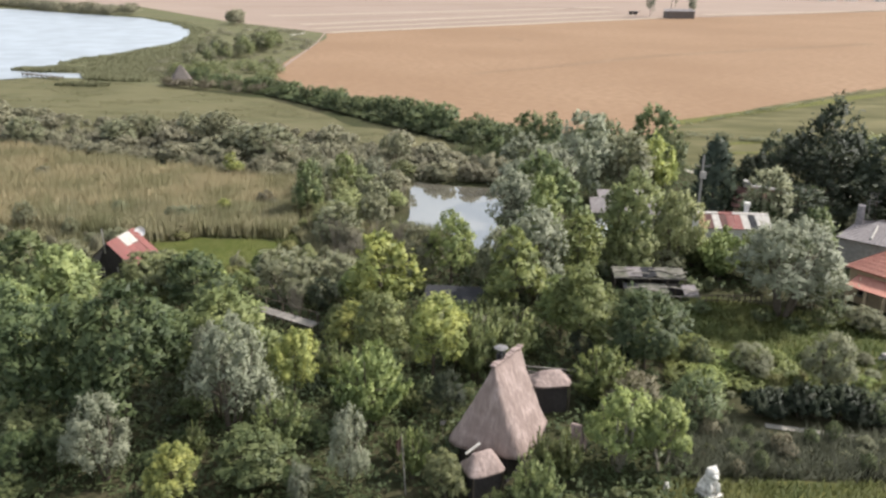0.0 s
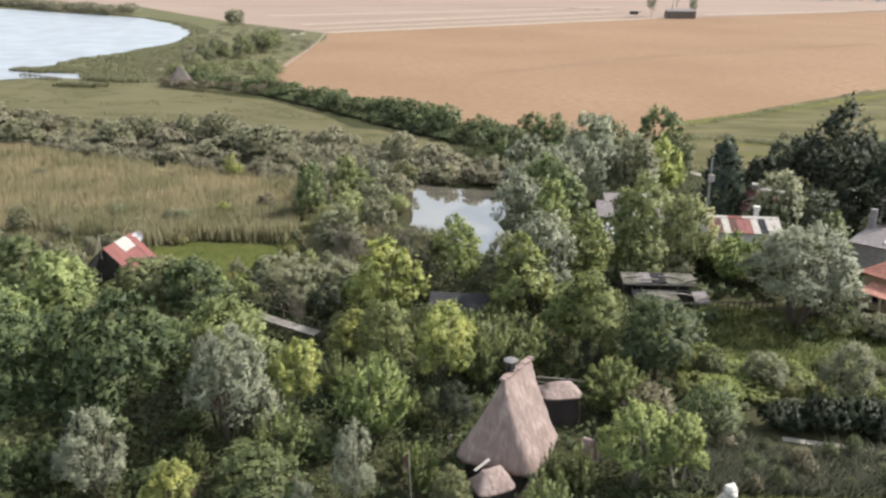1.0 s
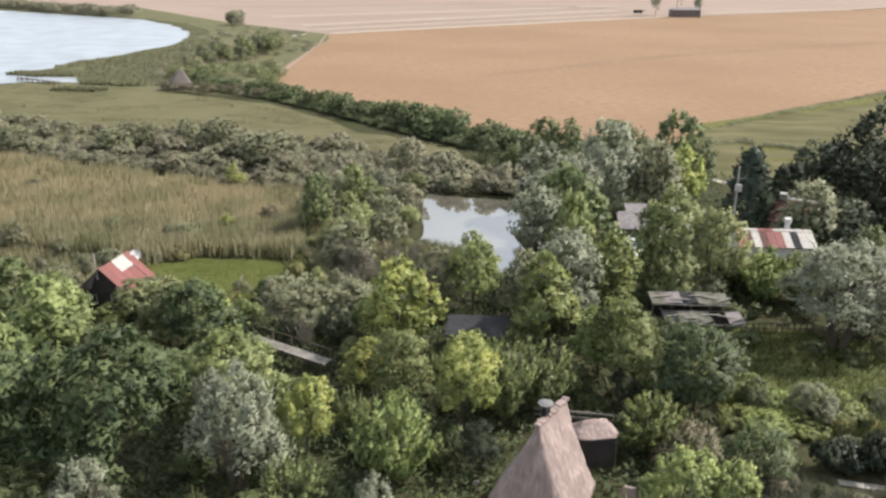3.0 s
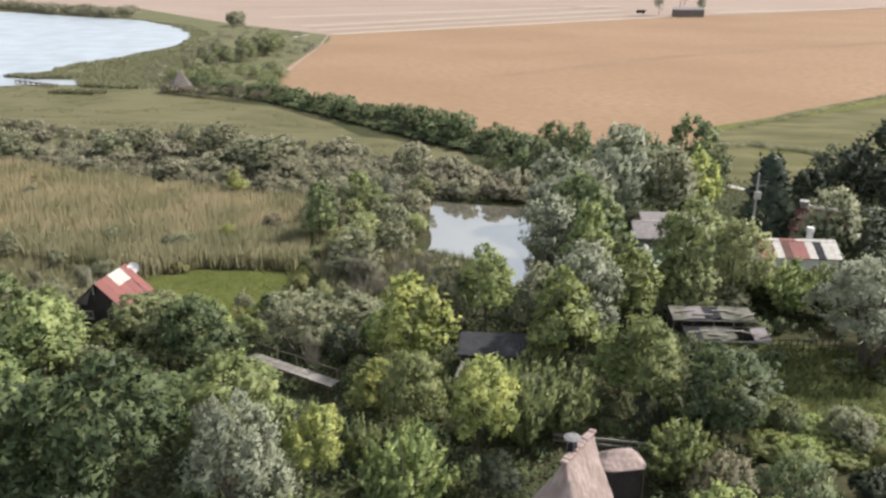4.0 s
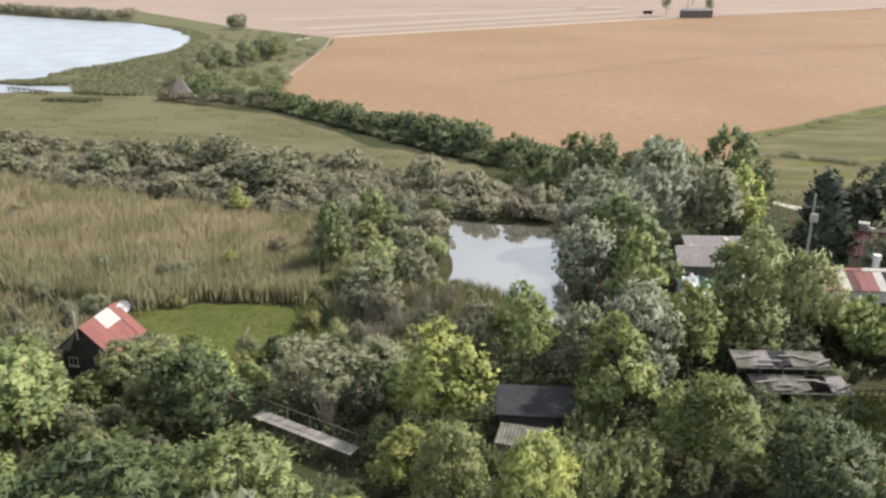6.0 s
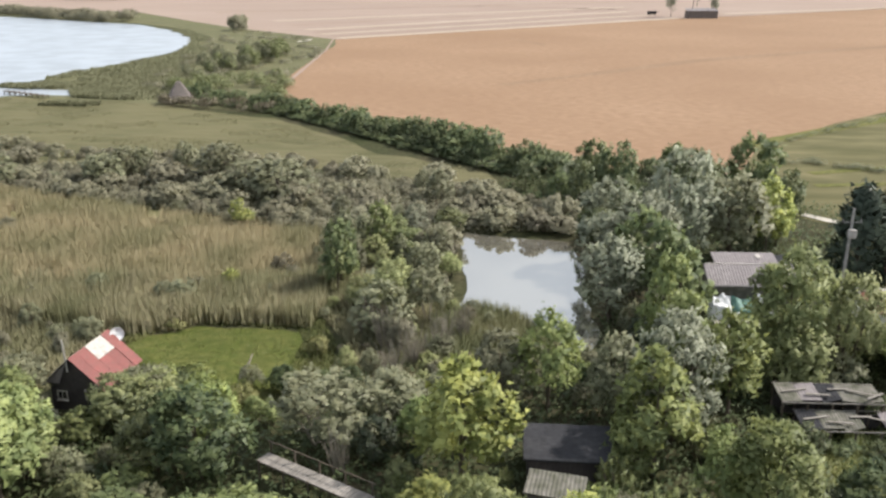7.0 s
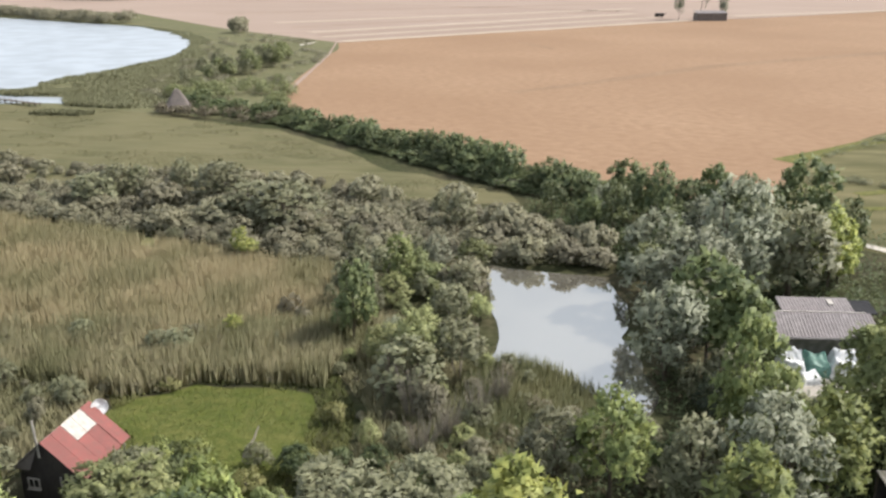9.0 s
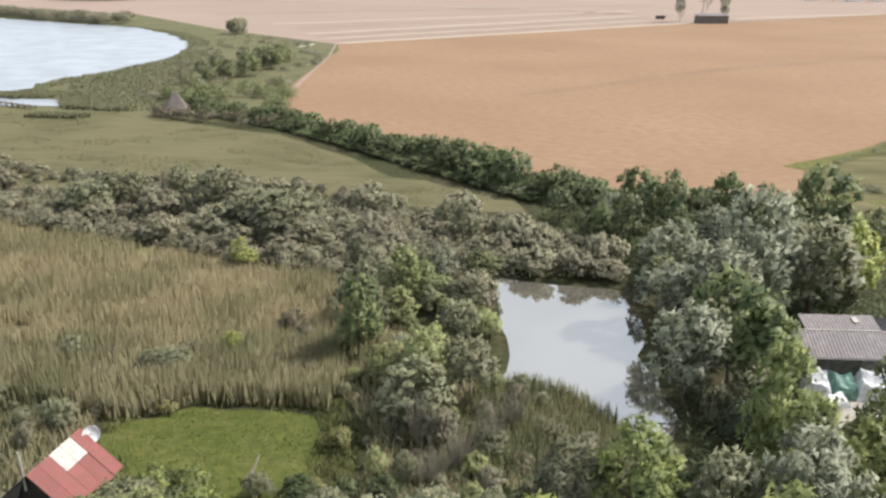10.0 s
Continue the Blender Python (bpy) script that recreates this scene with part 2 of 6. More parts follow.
LEAF = {
    "broadleaf": foliage("dark_broad_leaves", (0.03, 0.045, 0.019), (0.068, 0.094, 0.034), (0.13, 0.155, 0.056)),
    "midgreen": foliage("mid_green_leaves", (0.054, 0.074, 0.028), (0.118, 0.15, 0.052), (0.2, 0.226, 0.084)),
    "yellow": foliage("yellow_green_leaves", (0.115, 0.14, 0.035), (0.25, 0.272, 0.064), (0.42, 0.415, 0.1)),
    "lime": foliage("light_green_leaves", (0.085, 0.108, 0.034), (0.175, 0.203, 0.064), (0.3, 0.32, 0.11)),
    "shoot": foliage("green_shoot_leaves", (0.066, 0.086, 0.03), (0.142, 0.17, 0.056), (0.25, 0.27, 0.095)),
    "goldgreen": foliage("gold_green_leaves", (0.082, 0.106, 0.03), (0.172, 0.2, 0.056), (0.3, 0.32, 0.09)),
    "silver": foliage("silver_willow_leaves", (0.12, 0.13, 0.085), (0.225, 0.236, 0.15), (0.295, 0.303, 0.205)),
    "fresh": foliage("fresh_green_leaves", (0.086, 0.114, 0.034), (0.168, 0.2, 0.056), (0.275, 0.3, 0.09)),
    "palelime": foliage("pale_lime_leaves", (0.145, 0.16, 0.06), (0.25, 0.265, 0.1), (0.34, 0.345, 0.14)),
    "straw": foliage("yellow_olive_leaves", (0.11, 0.115, 0.036), (0.2, 0.195, 0.062), (0.27, 0.25, 0.09)),
    "marsh": foliage("marsh_sedge_blades", (0.125, 0.115, 0.062), (0.14, 0.128, 0.07), (0.13, 0.12, 0.066), gloss=0.0),
    "shorereed": foliage("shore_reed_blades", (0.125, 0.125, 0.07), (0.185, 0.18, 0.104), (0.155, 0.152, 0.085), gloss=0.05, patch=(0.175, 0.172, 0.098)),
    "olive": foliage("olive_grey_leaves", (0.092, 0.097, 0.05), (0.176, 0.176, 0.095), (0.242, 0.236, 0.136)),
    "scrub": foliage("grey_scrub_leaves", (0.166, 0.152, 0.094), (0.212, 0.196, 0.124), (0.262, 0.243, 0.162)),
    "moss": foliage("moss_green_leaves", (0.074, 0.086, 0.034), (0.155, 0.17, 0.066), (0.262, 0.27, 0.11)),
    "hedge": foliage("hedge_leaves", (0.046, 0.064, 0.028), (0.102, 0.126, 0.05), (0.18, 0.198, 0.083)),
    "conifer": foliage("conifer_needles", (0.0175, 0.0275, 0.0175), (0.0375, 0.05, 0.03), (0.05, 0.0625, 0.0375), through_leaf=0.1),
    # green darkened to stand for the sides turned from the sun
    "shade": foliage("shaded_green_leaves", (0.016, 0.023, 0.013), (0.032, 0.042, 0.021), (0.052, 0.06, 0.03)),
    "russet": foliage("russet_leaves", (0.09, 0.078, 0.047), (0.16, 0.137, 0.083), (0.205, 0.175, 0.108)),
    "reed": foliage("reed_blades", (0.29, 0.238, 0.128), (0.43, 0.356, 0.2), (0.37, 0.318, 0.17), gloss=0.15, patch=(0.26, 0.24, 0.122)),
    "plume": foliage("reed_plumes", (0.15, 0.13, 0.074), (0.265, 0.227, 0.14), (0.21, 0.187, 0.103), gloss=0.1, patch=(0.145, 0.137, 0.07)),
    "sedge": foliage("sedge_blades", (0.105, 0.1, 0.048), (0.185, 0.168, 0.086), (0.145, 0.138, 0.064), gloss=0.1, patch=(0.1, 0.104, 0.047)),
    "grass": foliage("grass_blades", (0.105, 0.118, 0.034), (0.2, 0.195, 0.068), (0.16, 0.165, 0.052), gloss=0.15, patch=(0.085, 0.105, 0.03)),
    "rowreed": foliage("grey_green_blades", (0.04, 0.044, 0.028), (0.085, 0.086, 0.055), (0.06, 0.063, 0.038), gloss=0.1),
    "under": foliage("undergrowth_leaves", (0.034, 0.05, 0.02), (0.075, 0.098, 0.036), (0.1, 0.115, 0.045)),
}


# ---- helpers for meshes ----
def flakes(name, v, normals, mat):
    """A mesh of separate small triangles from arrays (n, 3, 3), softly shaded along the normals (n, 3)."""
    n = len(v)
    face = np.cross(v[:, 1] - v[:, 0], v[:, 2] - v[:, 0])
    away = np.einsum("ij,ij->i", face, normals) < 0
    v[away] = v[away][:, ::-1]
    me = bpy.data.meshes.new(name)
    me.vertices.add(3 * n)
    me.vertices.foreach_set("co", np.ascontiguousarray(v, dtype=np.float32).ravel())
    me.loops.add(3 * n)
    me.loops.foreach_set("vertex_index", np.arange(3 * n, dtype=np.int32))
    me.polygons.add(n)
    me.polygons.foreach_set("loop_start", np.arange(0, 3 * n, 3, dtype=np.int32))
    me.update(calc_edges=True)
    me.polygons.foreach_set("use_smooth", np.ones(n, dtype=bool))
    me.normals_split_custom_set_from_vertices(np.repeat(normals, 3, axis=0).astype(np.float32))
    me.materials.append(mat)
    return me


def part(name, bm, mat, parent, label=""):
    me = bpy.data.meshes.new(name)
    bm.normal_update()
    bm.to_mesh(me)
    bm.free()
    me.materials.append(mat)
    ob = new(name, me)
    ob.parent = parent
    return tagged(ob, label)


def thing(name, x, y, z, rz, label, category, group="", kind=""):
    ob = new(name)
    ob.matrix_basis = pose(x, y, z, 0, 0, rz)
    ob.empty_display_size = 0.3
    return tagged(ob, label, category, group, kind)


def box(bm, cx, cy, cz, sx, sy, sz, rx=0, ry=0, rz=0, bevel=0.0):
    made = bmesh.ops.create_cube(bm, size=1, matrix=pose(cx, cy, cz, rx, ry, rz) @ Matrix.Diagonal((sx, sy, sz, 1)))
    if bevel:
        edges = list({e for vert in made["verts"] for e in vert.link_edges})
        bmesh.ops.bevel(bm, geom=edges, offset=bevel, segments=1, affect="EDGES", profile=0.5)
    return bm


def boxed(*args, **kw):
    return box(bmesh.new(), *args, **kw)


def tube(bm, points, radii, sides=6):
    """A tapered tube along a line of points."""
    rings, last = [], len(points) - 1
    for i, p in enumerate(points):
        p = Vector(p)
        way = (Vector(points[min(i + 1, last)]) - Vector(points[max(i - 1, 0)])).normalized()
        turn = way.to_track_quat("Z", "Y").to_matrix()
        rings.append([bm.verts.new(p + turn @ Vector((radii[i] * math.cos(a), radii[i] * math.sin(a), 0))) for a in (2 * math.pi * k / sides for k in range(sides))])
    for a, b in zip(rings, rings[1:]):
        for k in range(sides):
            bm.faces.new((a[k], a[(k + 1) % sides], b[(k + 1) % sides], b[k]))
    bm.faces.new(rings[0][::-1])
    bm.faces.new(rings[-1])
    return bm


def sheet(bm, e0, e1, r0, r1, ribs=12, amp=0.03, thick=0.06):
    """A ribbed roof sheet from the eave e0-e1 up to the ridge r0-r1."""
    e0, e1, r0, r1 = (Vector(p) for p in (e0, e1, r0, r1))
    up = (e1 - e0).cross(r0 - e0).normalized()
    if up.z < 0:
        up = -up
    n = ribs * 4
    rows = []
    for k in range(n + 1):
        f, h = k / n, amp * (0.5 - 0.5 * math.cos(2 * math.pi * k / 4)) if amp else 0
        a, b = e0.lerp(e1, f), r0.lerp(r1, f)
        rows.append([bm.verts.new(p) for p in (a + up * h, b + up * h, b - up * thick, a - up * thick)])
    for a, b in zip(rows, rows[1:]):
        for i in range(4):
            bm.faces.new((a[i], b[i], b[(i + 1) % 4], a[(i + 1) % 4]))
    bm.faces.new(rows[0])
    bm.faces.new(rows[-1][::-1])
    bmesh.ops.recalc_face_normals(bm, faces=bm.faces)
    return bm


def flat(name, outline, z, mat, label, category, wobble=0.0, step=4.0, seed=0):
    """A sheet of ground with the given outline, whose edge is uneven by wobble metres."""
    pts, out = [Vector((x, y)) for x, y in outline], []
    for a, b in zip(pts, pts[1:] + pts[:1]):
        k = max(1, int((b - a).length / step)) if wobble else 1
        side = Vector((-(b - a).y, (b - a).x)).normalized()
        for i in range(k):
            p = a.lerp(b, i / k)
            out.append(p + side * wobble * noise.noise(Vector((p.x * 0.35 / max(step / 4, 0.3), p.y * 0.35 / max(step / 4, 0.3), seed))) * 2)
    bm = bmesh.new()
    face = bm.faces.new([bm.verts.new((p.x, p.y, z)) for p in out])
    if face.calc_center_median() and face.normal.z < 0:
        face.normal_flip()
    bmesh.ops.triangulate(bm, faces=bm.faces[:])
    bm.normal_update()
    for f in bm.faces:
        if f.normal.z < 0:
            f.normal_flip()
    ob = part(name, bm, mat, None)
    return tagged(ob, label, category, kind="structure")


def inside(px, py, outline):
    """Which of the points lie inside an outline (arrays)."""
    hit = np.zeros(len(px), bool)
    for (x0, y0), (x1, y1) in zip(outline, outline[1:] + outline[:1]):
        cond = (y0 > py) != (y1 > py)
        with np.errstate(divide="ignore", invalid="ignore"):
            hit ^= cond & (px < (x1 - x0) * (py - y0) / (y1 - y0 + 1e-12) + x0)
    return hit


def scatter(outline, n):
    xs, ys = [p[0] for p in outline], [p[1] for p in outline]
    got = np.zeros((0, 2))
    while len(got) < n:
        p = np.stack([rng.uniform(min(xs), max(xs), 2 * n), rng.uniform(min(ys), max(ys), 2 * n)], 1)
        got = np.concatenate([got, p[inside(p[:, 0], p[:, 1], outline)]])
    return got[:n]


def unit(v):
    return v / np.maximum(np.linalg.norm(v, axis=-1, keepdims=True), 1e-9)


def leaves(pos, out, length, width, droop, wild, r, rough=0.3):
    """Leaf triangles at pos, facing roughly along out, and their shading normals."""
    n = len(pos)
    axis = unit(r.normal(size=(n, 3)) + out * 0.4 + np.array([0, 0, -droop]))
    face = unit(out + np.array([0, 0, 0.35]) + r.normal(size=(n, 3)) * wild)
    side = unit(np.cross(axis, face))
    ln, wd = length * r.uniform(0.6, 1.4, (n, 1)), width * r.uniform(0.6, 1.4, (n, 1))
    v = np.stack([pos - axis * ln * 0.4 - side * wd * 0.62, pos - axis * ln * 0.3 + side * wd * 0.62, pos + axis * ln * 0.75], 1)
    return v, unit(face * rough + out * (1 - rough))


def blades(name, spots, height, width, lean, mat, label, category, r, z=0.0):
    """A stand of blades: each a narrow pointed triangle."""
    n = len(spots)
    h = height * r.uniform(0.5, 1.25, (n, 1)) * (1 + 0.35 * np.array([[noise.noise(Vector((a * 0.22, b * 0.22, 4)))] for a, b in spots]))
    base = np.concatenate([spots, np.full((n, 1), z)], 1)
    a = r.uniform(0, 2 * math.pi, n)
    side = np.stack([np.cos(a), np.sin(a), np.zeros(n)], 1) * (width * r.uniform(0.6, 1.4, (n, 1)))
    top = base + np.concatenate([r.normal(size=(n, 2)) * lean * h, h], 1)
    flat_face = np.stack([-np.sin(a), np.cos(a), np.zeros(n)], 1)
    v = np.stack([base - side * 0.6, base + side * 0.6, top], 1)
    ob = new(name, flakes(name, v, unit(flat_face * 0.35 + np.array([0, 0, 0.9])), mat))
    return tagged(ob, label, category, kind="stuff")


# ---- ground, water, fields ----
bm = bmesh.new()
bmesh.ops.create_grid(bm, x_segments=40, y_segments=40, size=1, matrix=pose(0, 1500, 0) @ Matrix.Diagonal((4600, 3200, 1, 1)))
tagged(part("ground", bm, M["earth"], None), "dark green woodland and marsh floor reaching the horizon", "ground", kind="structure")

LAKE = [(-147, 251), (-141, 256.5), (-146, 268), (-143.5, 283), (-139.7, 298), (-138, 317), (-135, 338), (-140, 367), (-146, 389), (-158, 420), (-186, 467), (-224, 511), (-272, 537), (-348, 583), (-700, 640), (-700, 100), (-220, 150), (-160, 218), (-136, 231), (-129.8, 232), (-121.4, 232.6), (-126, 243), (-136, 241.5)]
POND = [(-12.3, 123.5), (-6, 121.5), (0.3, 120.5), (1.6, 113), (0.4, 105), (1.0, 98), (1.8, 93.6), (0.2, 90.6), (-1.8, 91), (-3.7, 93.4), (-6, 96.5), (-9, 98.2), (-12.3, 98.2), (-11.2, 104), (-11.8, 112)]
flat("lake", LAKE, 0.06, M["lake"], "calm lake behind a reedy shore, pale sky sheen in its colour", "lake", 2.2, 6.0, 1)
flat("pond", POND, 0.05, M["pond"], "murky rectangular pond among bushes", "pond", 0.5, 2.0, 2)
MEADOW = [(-150, 156), (-95, 156), (-65, 153), (-36, 156), (-22, 150), (-8, 149), (-10, 158), (-29.5, 168), (-39, 182), (-58, 202), (-79.6, 213.5), (-98, 224), (-119, 226), (-132, 230), (-160, 219), (-200, 180)]
flat("meadow", MEADOW, 0.04, M["meadow"], "olive marsh meadow of short sedge", "meadow", 1.0, 5.0, 3)
SHORE = [(-137, 226), (-119, 225), (-98, 222), (-78, 216), (-56, 212), (-64, 254), (-70.5, 261), (-78, 357), (-77, 373), (-85, 413), (-141, 473), (-164, 497), (-198, 540), (-280, 645), (-520, 720), (-350, 580), (-272, 534), (-224, 508), (-186, 464), (-158, 418), (-140, 366), (-137, 338), (-141, 300), (-148, 268), (-148, 251)]
flat("shore", SHORE, 0.03, M["shoregrass"], "olive grassy lake shore with bushes", "shore", 2.0, 9.0, 4)
REEDBED = [(-130, 97), (-54, 95.5), (-43.5, 95), (-37, 97), (-27, 97.5), (-26, 108), (-30, 121), (-43, 124.5), (-55, 130), (-78, 138), (-140, 158)]
flat("reed_bed_floor", REEDBED, 0.02, M["reedfloor"], "brown litter floor of the reed bed", "reed bed", 1.0, 4.0, 5)

WHEAT = [(-69, 252), (-71.5, 261), (-79, 357), (-78, 373), (-85, 410), (-31, 459), (104, 580), (323, 738), (700, 1010), (700, 559), (300, 384), (111.5, 246), (74.6, 214.6), (41, 182), (27, 150), (8, 150), (-8, 163), (-24, 178), (-46, 204), (-60, 220)]
flat("wheat_field", WHEAT, 0.05, M["wheat"], "ripe orange wheat field", "field", 0.6, 12.0, 6)
FAR = [(-85, 410.6), (-160, 488), (-199, 538), (-279, 643), (-900, 1000), (-2000, 4600), (3500, 4600), (2500, 1500), (700, 1010.5), (323, 738.6), (104, 580.6), (-31, 459.6)]
flat("stubble_field", FAR, 0.04, M["stubble"], "pale pinkish stubble fields running to the horizon", "field")
PASTURE = [(40, 184), (74, 217), (111, 249), (299, 388), (700, 565), (700, 120), (60, 118), (33, 131), (24, 146), (26, 166)]
flat("pasture", PASTURE, 0.04, M["pasture"], "dry green-brown pasture with faint tracks", "pasture", 0.6, 8.0, 7)


def strip(name, a, b, width, mat, label, category, z=0.12):
    """A long narrow band on the ground between two places."""
    a, b = Vector(a), Vector(b)
    s = Vector((-(b - a).y, (b - a).x)).normalized() * width / 2
    return flat(name, [tuple(a + s), tuple(a - s), tuple(b - s), tuple(b + s)], z, mat, label, category, min(width * 0.12, 0.8), 14.0, 9)


# bands of stubble and tracks between the far fields
for a, b, w, mat in (((-84, 416), (110, 588), 8, "stubble_light"), ((-90, 428), (100, 603), 3, "stubble_dark"), ((-98, 440), (96, 622), 6, "stubble_light"), ((-104, 452), (90, 640), 4, "stubble_dark"),
                     ((-112, 470), (85, 665), 9, "stubble_light"), ((-130, 505), (80, 700), 5, "stubble_dark"), ((-150, 545), (95, 740), 10, "stubble_light"), ((-330, 935), (90, 690), 7, "stubble_dark"),
                     ((-220, 640), (130, 860), 9, "stubble_dark"), ((140, 600), (420, 820), 4, "stubble_dark"), ((150, 640), (520, 860), 12, "stubble_light"), ((-500, 900), (500, 1120), 14, "stubble_dark"), ((-300, 1150), (700, 1250), 25, "stubble_light")):
    strip("field_band", a, b, w, M[mat], "long band of cut straw across the far field", "field")
for a, b, w in (((-69.5, 258), (-78.5, 357), 1.2), ((-78.5, 357), (-86, 410), 1.0)):
    strip("field_track", a, b, w, M["stubble"], "pale dry track along the field edge", "track", 0.14)
for a, b, w in (((38, 180), (150, 268), 4.0), ((42, 158), (150, 196), 2.0), ((40, 150), (140, 166), 1.6)):
    strip("pasture_band", a, b, w, M["roughgrass"], "green band of taller grass in the pasture", "pasture", 0.09)
for a, b, w in (((-8, 260), (20, 286), 4.0), ((20, 286), (61, 327), 6.0), ((61, 327), (170, 398), 7.0), ((10, 386), (-3, 416), 3.0)):
    strip("wheat_track", a, b, w, M["wheat_dark"], "faint trodden line through the wheat", "track", 0.085)
strip("road", (31.0, 136.3), (36.4, 130.2), 1.5, M["road"], "pale gravel lane beside the pasture", "road", 0.1)
strip("road", (36.4, 130.2), (90.0, 104.0), 1.9, M["road"], "pale gravel lane beside the pasture", "road", 0.104)
strip("lake_track", (-99, 395), (-96, 410), 2.2, M["road"], "pale bare patch on the shore track", "track", 0.16)

LAWN = [(-41, 88.5), (-40.6, 90.3), (-37.5, 91.7), (-35.7, 93.2), (-28, 93.5), (-26, 92.7), (-24.8, 90), (-24, 86), (-24, 84), (-25.5, 80), (-33, 77), (-37, 83)]
flat("lawn", LAWN, 0.03, M["lawn"], "bright green mown lawn beside the red hut", "lawn", 0.5, 2.0, 10)
GRASS = [(14, 78), (22, 79.5), (33, 76), (44, 73), (48, 60), (30, 59), (20, 60), (13, 66)]
flat("rough_grass", GRASS, 0.03, M["roughgrass"], "rough yellow-green grass clearing", "grass", 0.8, 3.0, 11)
flat("path_grass", [(11, 47.2), (60, 50), (60, 38), (11, 38)], 0.03, M["roughgrass"], "pale grass beside the white statue", "grass", 0.4, 3.0, 12)
strip("path", (20.5, 54.9), (32.0, 52.9), 0.6, M["concrete"], "narrow pale footpath beside the dark hedge", "path", 0.06)

# ---- vegetation ----
FORMS = {
    # lobes, tufts, tuft radius low and high (of the width), reach of a tuft along its way, way outwards and upwards, lowest leaf, droop of the leaf, bushy side lobes' spread
    "round": (6, 92, 0.07, 0.135, 1.35, 0.8, 0.55, 0.1, 0.2, 0.30),
    "willow": (6, 120, 0.055, 0.105, 1.7, 0.6, 0.8, 0.03, 0.5, 0.28),
    "scrub": (8, 110, 0.045, 0.085, 2.4, 0.3, 1.0, 0.0, -1.2, 0.32),
    "stem": (7, 120, 0.05, 0.095, 1.5, 0.7, 0.7, 0.28, 0.3, 0.32),
    "tier": (7, 64, 0.085, 0.16, 0.5, 0.25, 1.0, 0.12, 0.5, 0.34),
}


def crown_leaves(form, h, w, clumps, per, ln, wd, r, rough=0.14):
    """The leaves of a crown: tufts on the ends of the boughs of several uneven lobes, with gaps between them."""
    if form == "cone":
        f = r.uniform(0, 1, clumps) ** 0.8
        a = r.uniform(0, 2 * math.pi, clumps)
        rad = w / 2 * (1 - f) ** 0.65 * r.uniform(0.6, 1.1, clumps) + 0.05 * w
        c = np.stack([np.cos(a) * rad, np.sin(a) * rad, 0.06 * h + f * 0.92 * h], 1)
        pos = c[:, None] + r.normal(size=(clumps, per, 3)) * np.array([0.06, 0.06, 0.1]) * w
        pos = pos.reshape(-1, 3)
        return leaves(pos, unit(pos * np.array([1, 1, 0]) + np.array([0, 0, 0.3])), ln, wd, -0.8, 0.5, r, rough)
    if form == "spray":                                     # a fan of upright plumes from the base
        n = 76
        a, lean = r.uniform(0, 2 * math.pi, n), r.uniform(0.02, 1, n) ** 0.6
        tall = (1 - 0.45 * lean ** 2) * r.uniform(0.7, 1.06, n)
        k = r.integers(0, n, clumps * per)
        t = r.uniform(0.12, 1, len(k)) ** 0.75
        side = unit(r.normal(size=(len(k), 3)))
        thick = w * (0.065 * np.sin(np.pi * t ** 1.4) + 0.008) * r.uniform(0.4, 1.1, len(k))
        axis = np.stack([np.cos(a[k]) * lean[k] * t ** 1.25 * w / 2, np.sin(a[k]) * lean[k] * t ** 1.25 * w / 2, t * tall[k] * h], 1)
        pos = axis + side * thick[:, None]
        out = unit(side * 0.75 + unit(axis - np.array([0, 0, 0.2 * h])) * 0.55 + np.array([0, 0, 0.2]))
        return leaves(pos, out, ln, wd, -1.6, 0.5, r, rough)
    lobes, tufts, lo, hi, reach, go_out, go_up, low, droop, spread = FORMS[form]
    # lobes of different heights round a main one, in units of the crown's width and height
    a = np.arange(lobes) * 2.4 + r.uniform(-0.6, 0.6, lobes)
    off = np.where(np.arange(lobes) == 0, 0.05, r.uniform(0.6, 1.1, lobes) * spread)
    top = np.where(np.arange(lobes) == 0, 1.0, r.uniform(0.5, 0.93, lobes))
    rad = np.where(np.arange(lobes) == 0, 0.34, r.uniform(0.17, 0.27, lobes))
    base = np.clip(low + r.uniform(0, 0.2, lobes) * (top - low), 0, 0.5)
    mid = np.stack([np.cos(a) * off, np.sin(a) * off, (top + base) / 2], 1)
    size = np.stack([rad, rad, (top - base) / 2], 1)
    which = r.choice(lobes, 6 * tufts, p=rad ** 1.6 / np.sum(rad ** 1.6))
    q = unit(r.normal(size=(6 * tufts, 3)))
    q[:, 2] = np.where(q[:, 2] < -0.35, -q[:, 2], q[:, 2])
    c = mid[which] + q * size[which] * r.uniform(0.78, 1.0, (6 * tufts, 1))
    buried = np.min(np.where(np.arange(lobes)[None] == which[:, None], 9.0, np.linalg.norm((c[:, None] - mid[None]) / size[None], axis=2)), 1)
    keep = np.flatnonzero(buried > 0.72)[:tufts]
    c, q = c[keep], q[keep]
    c *= np.array([w, w, h])
    q = unit(q * np.array([1, 1, 0.5 * w / h + 0.5]))
    way = unit(q * go_out + np.array([0, 0, go_up]) + r.normal(size=q.shape) * 0.22)
    size_t = w * r.uniform(lo, hi, len(c)) * (1.12 - 0.25 * c[:, 2] / h)
    n = clumps * per
    k = r.integers(0, len(c), n)
    u = unit(r.normal(size=(n, 3)))
    along = np.einsum("ij,ij->i", u, way[k])
    flip = along < -0.25
    u[flip] = u[flip] - 2 * along[flip, None] * way[k][flip]
    along = np.abs(along)
    d = r.uniform(0.35, 1, n) ** 0.6
    pos = c[k] + u * (size_t[k] * d)[:, None] * (1 - 0.35 * min(max(reach - 1, 0), 1) * along[:, None])
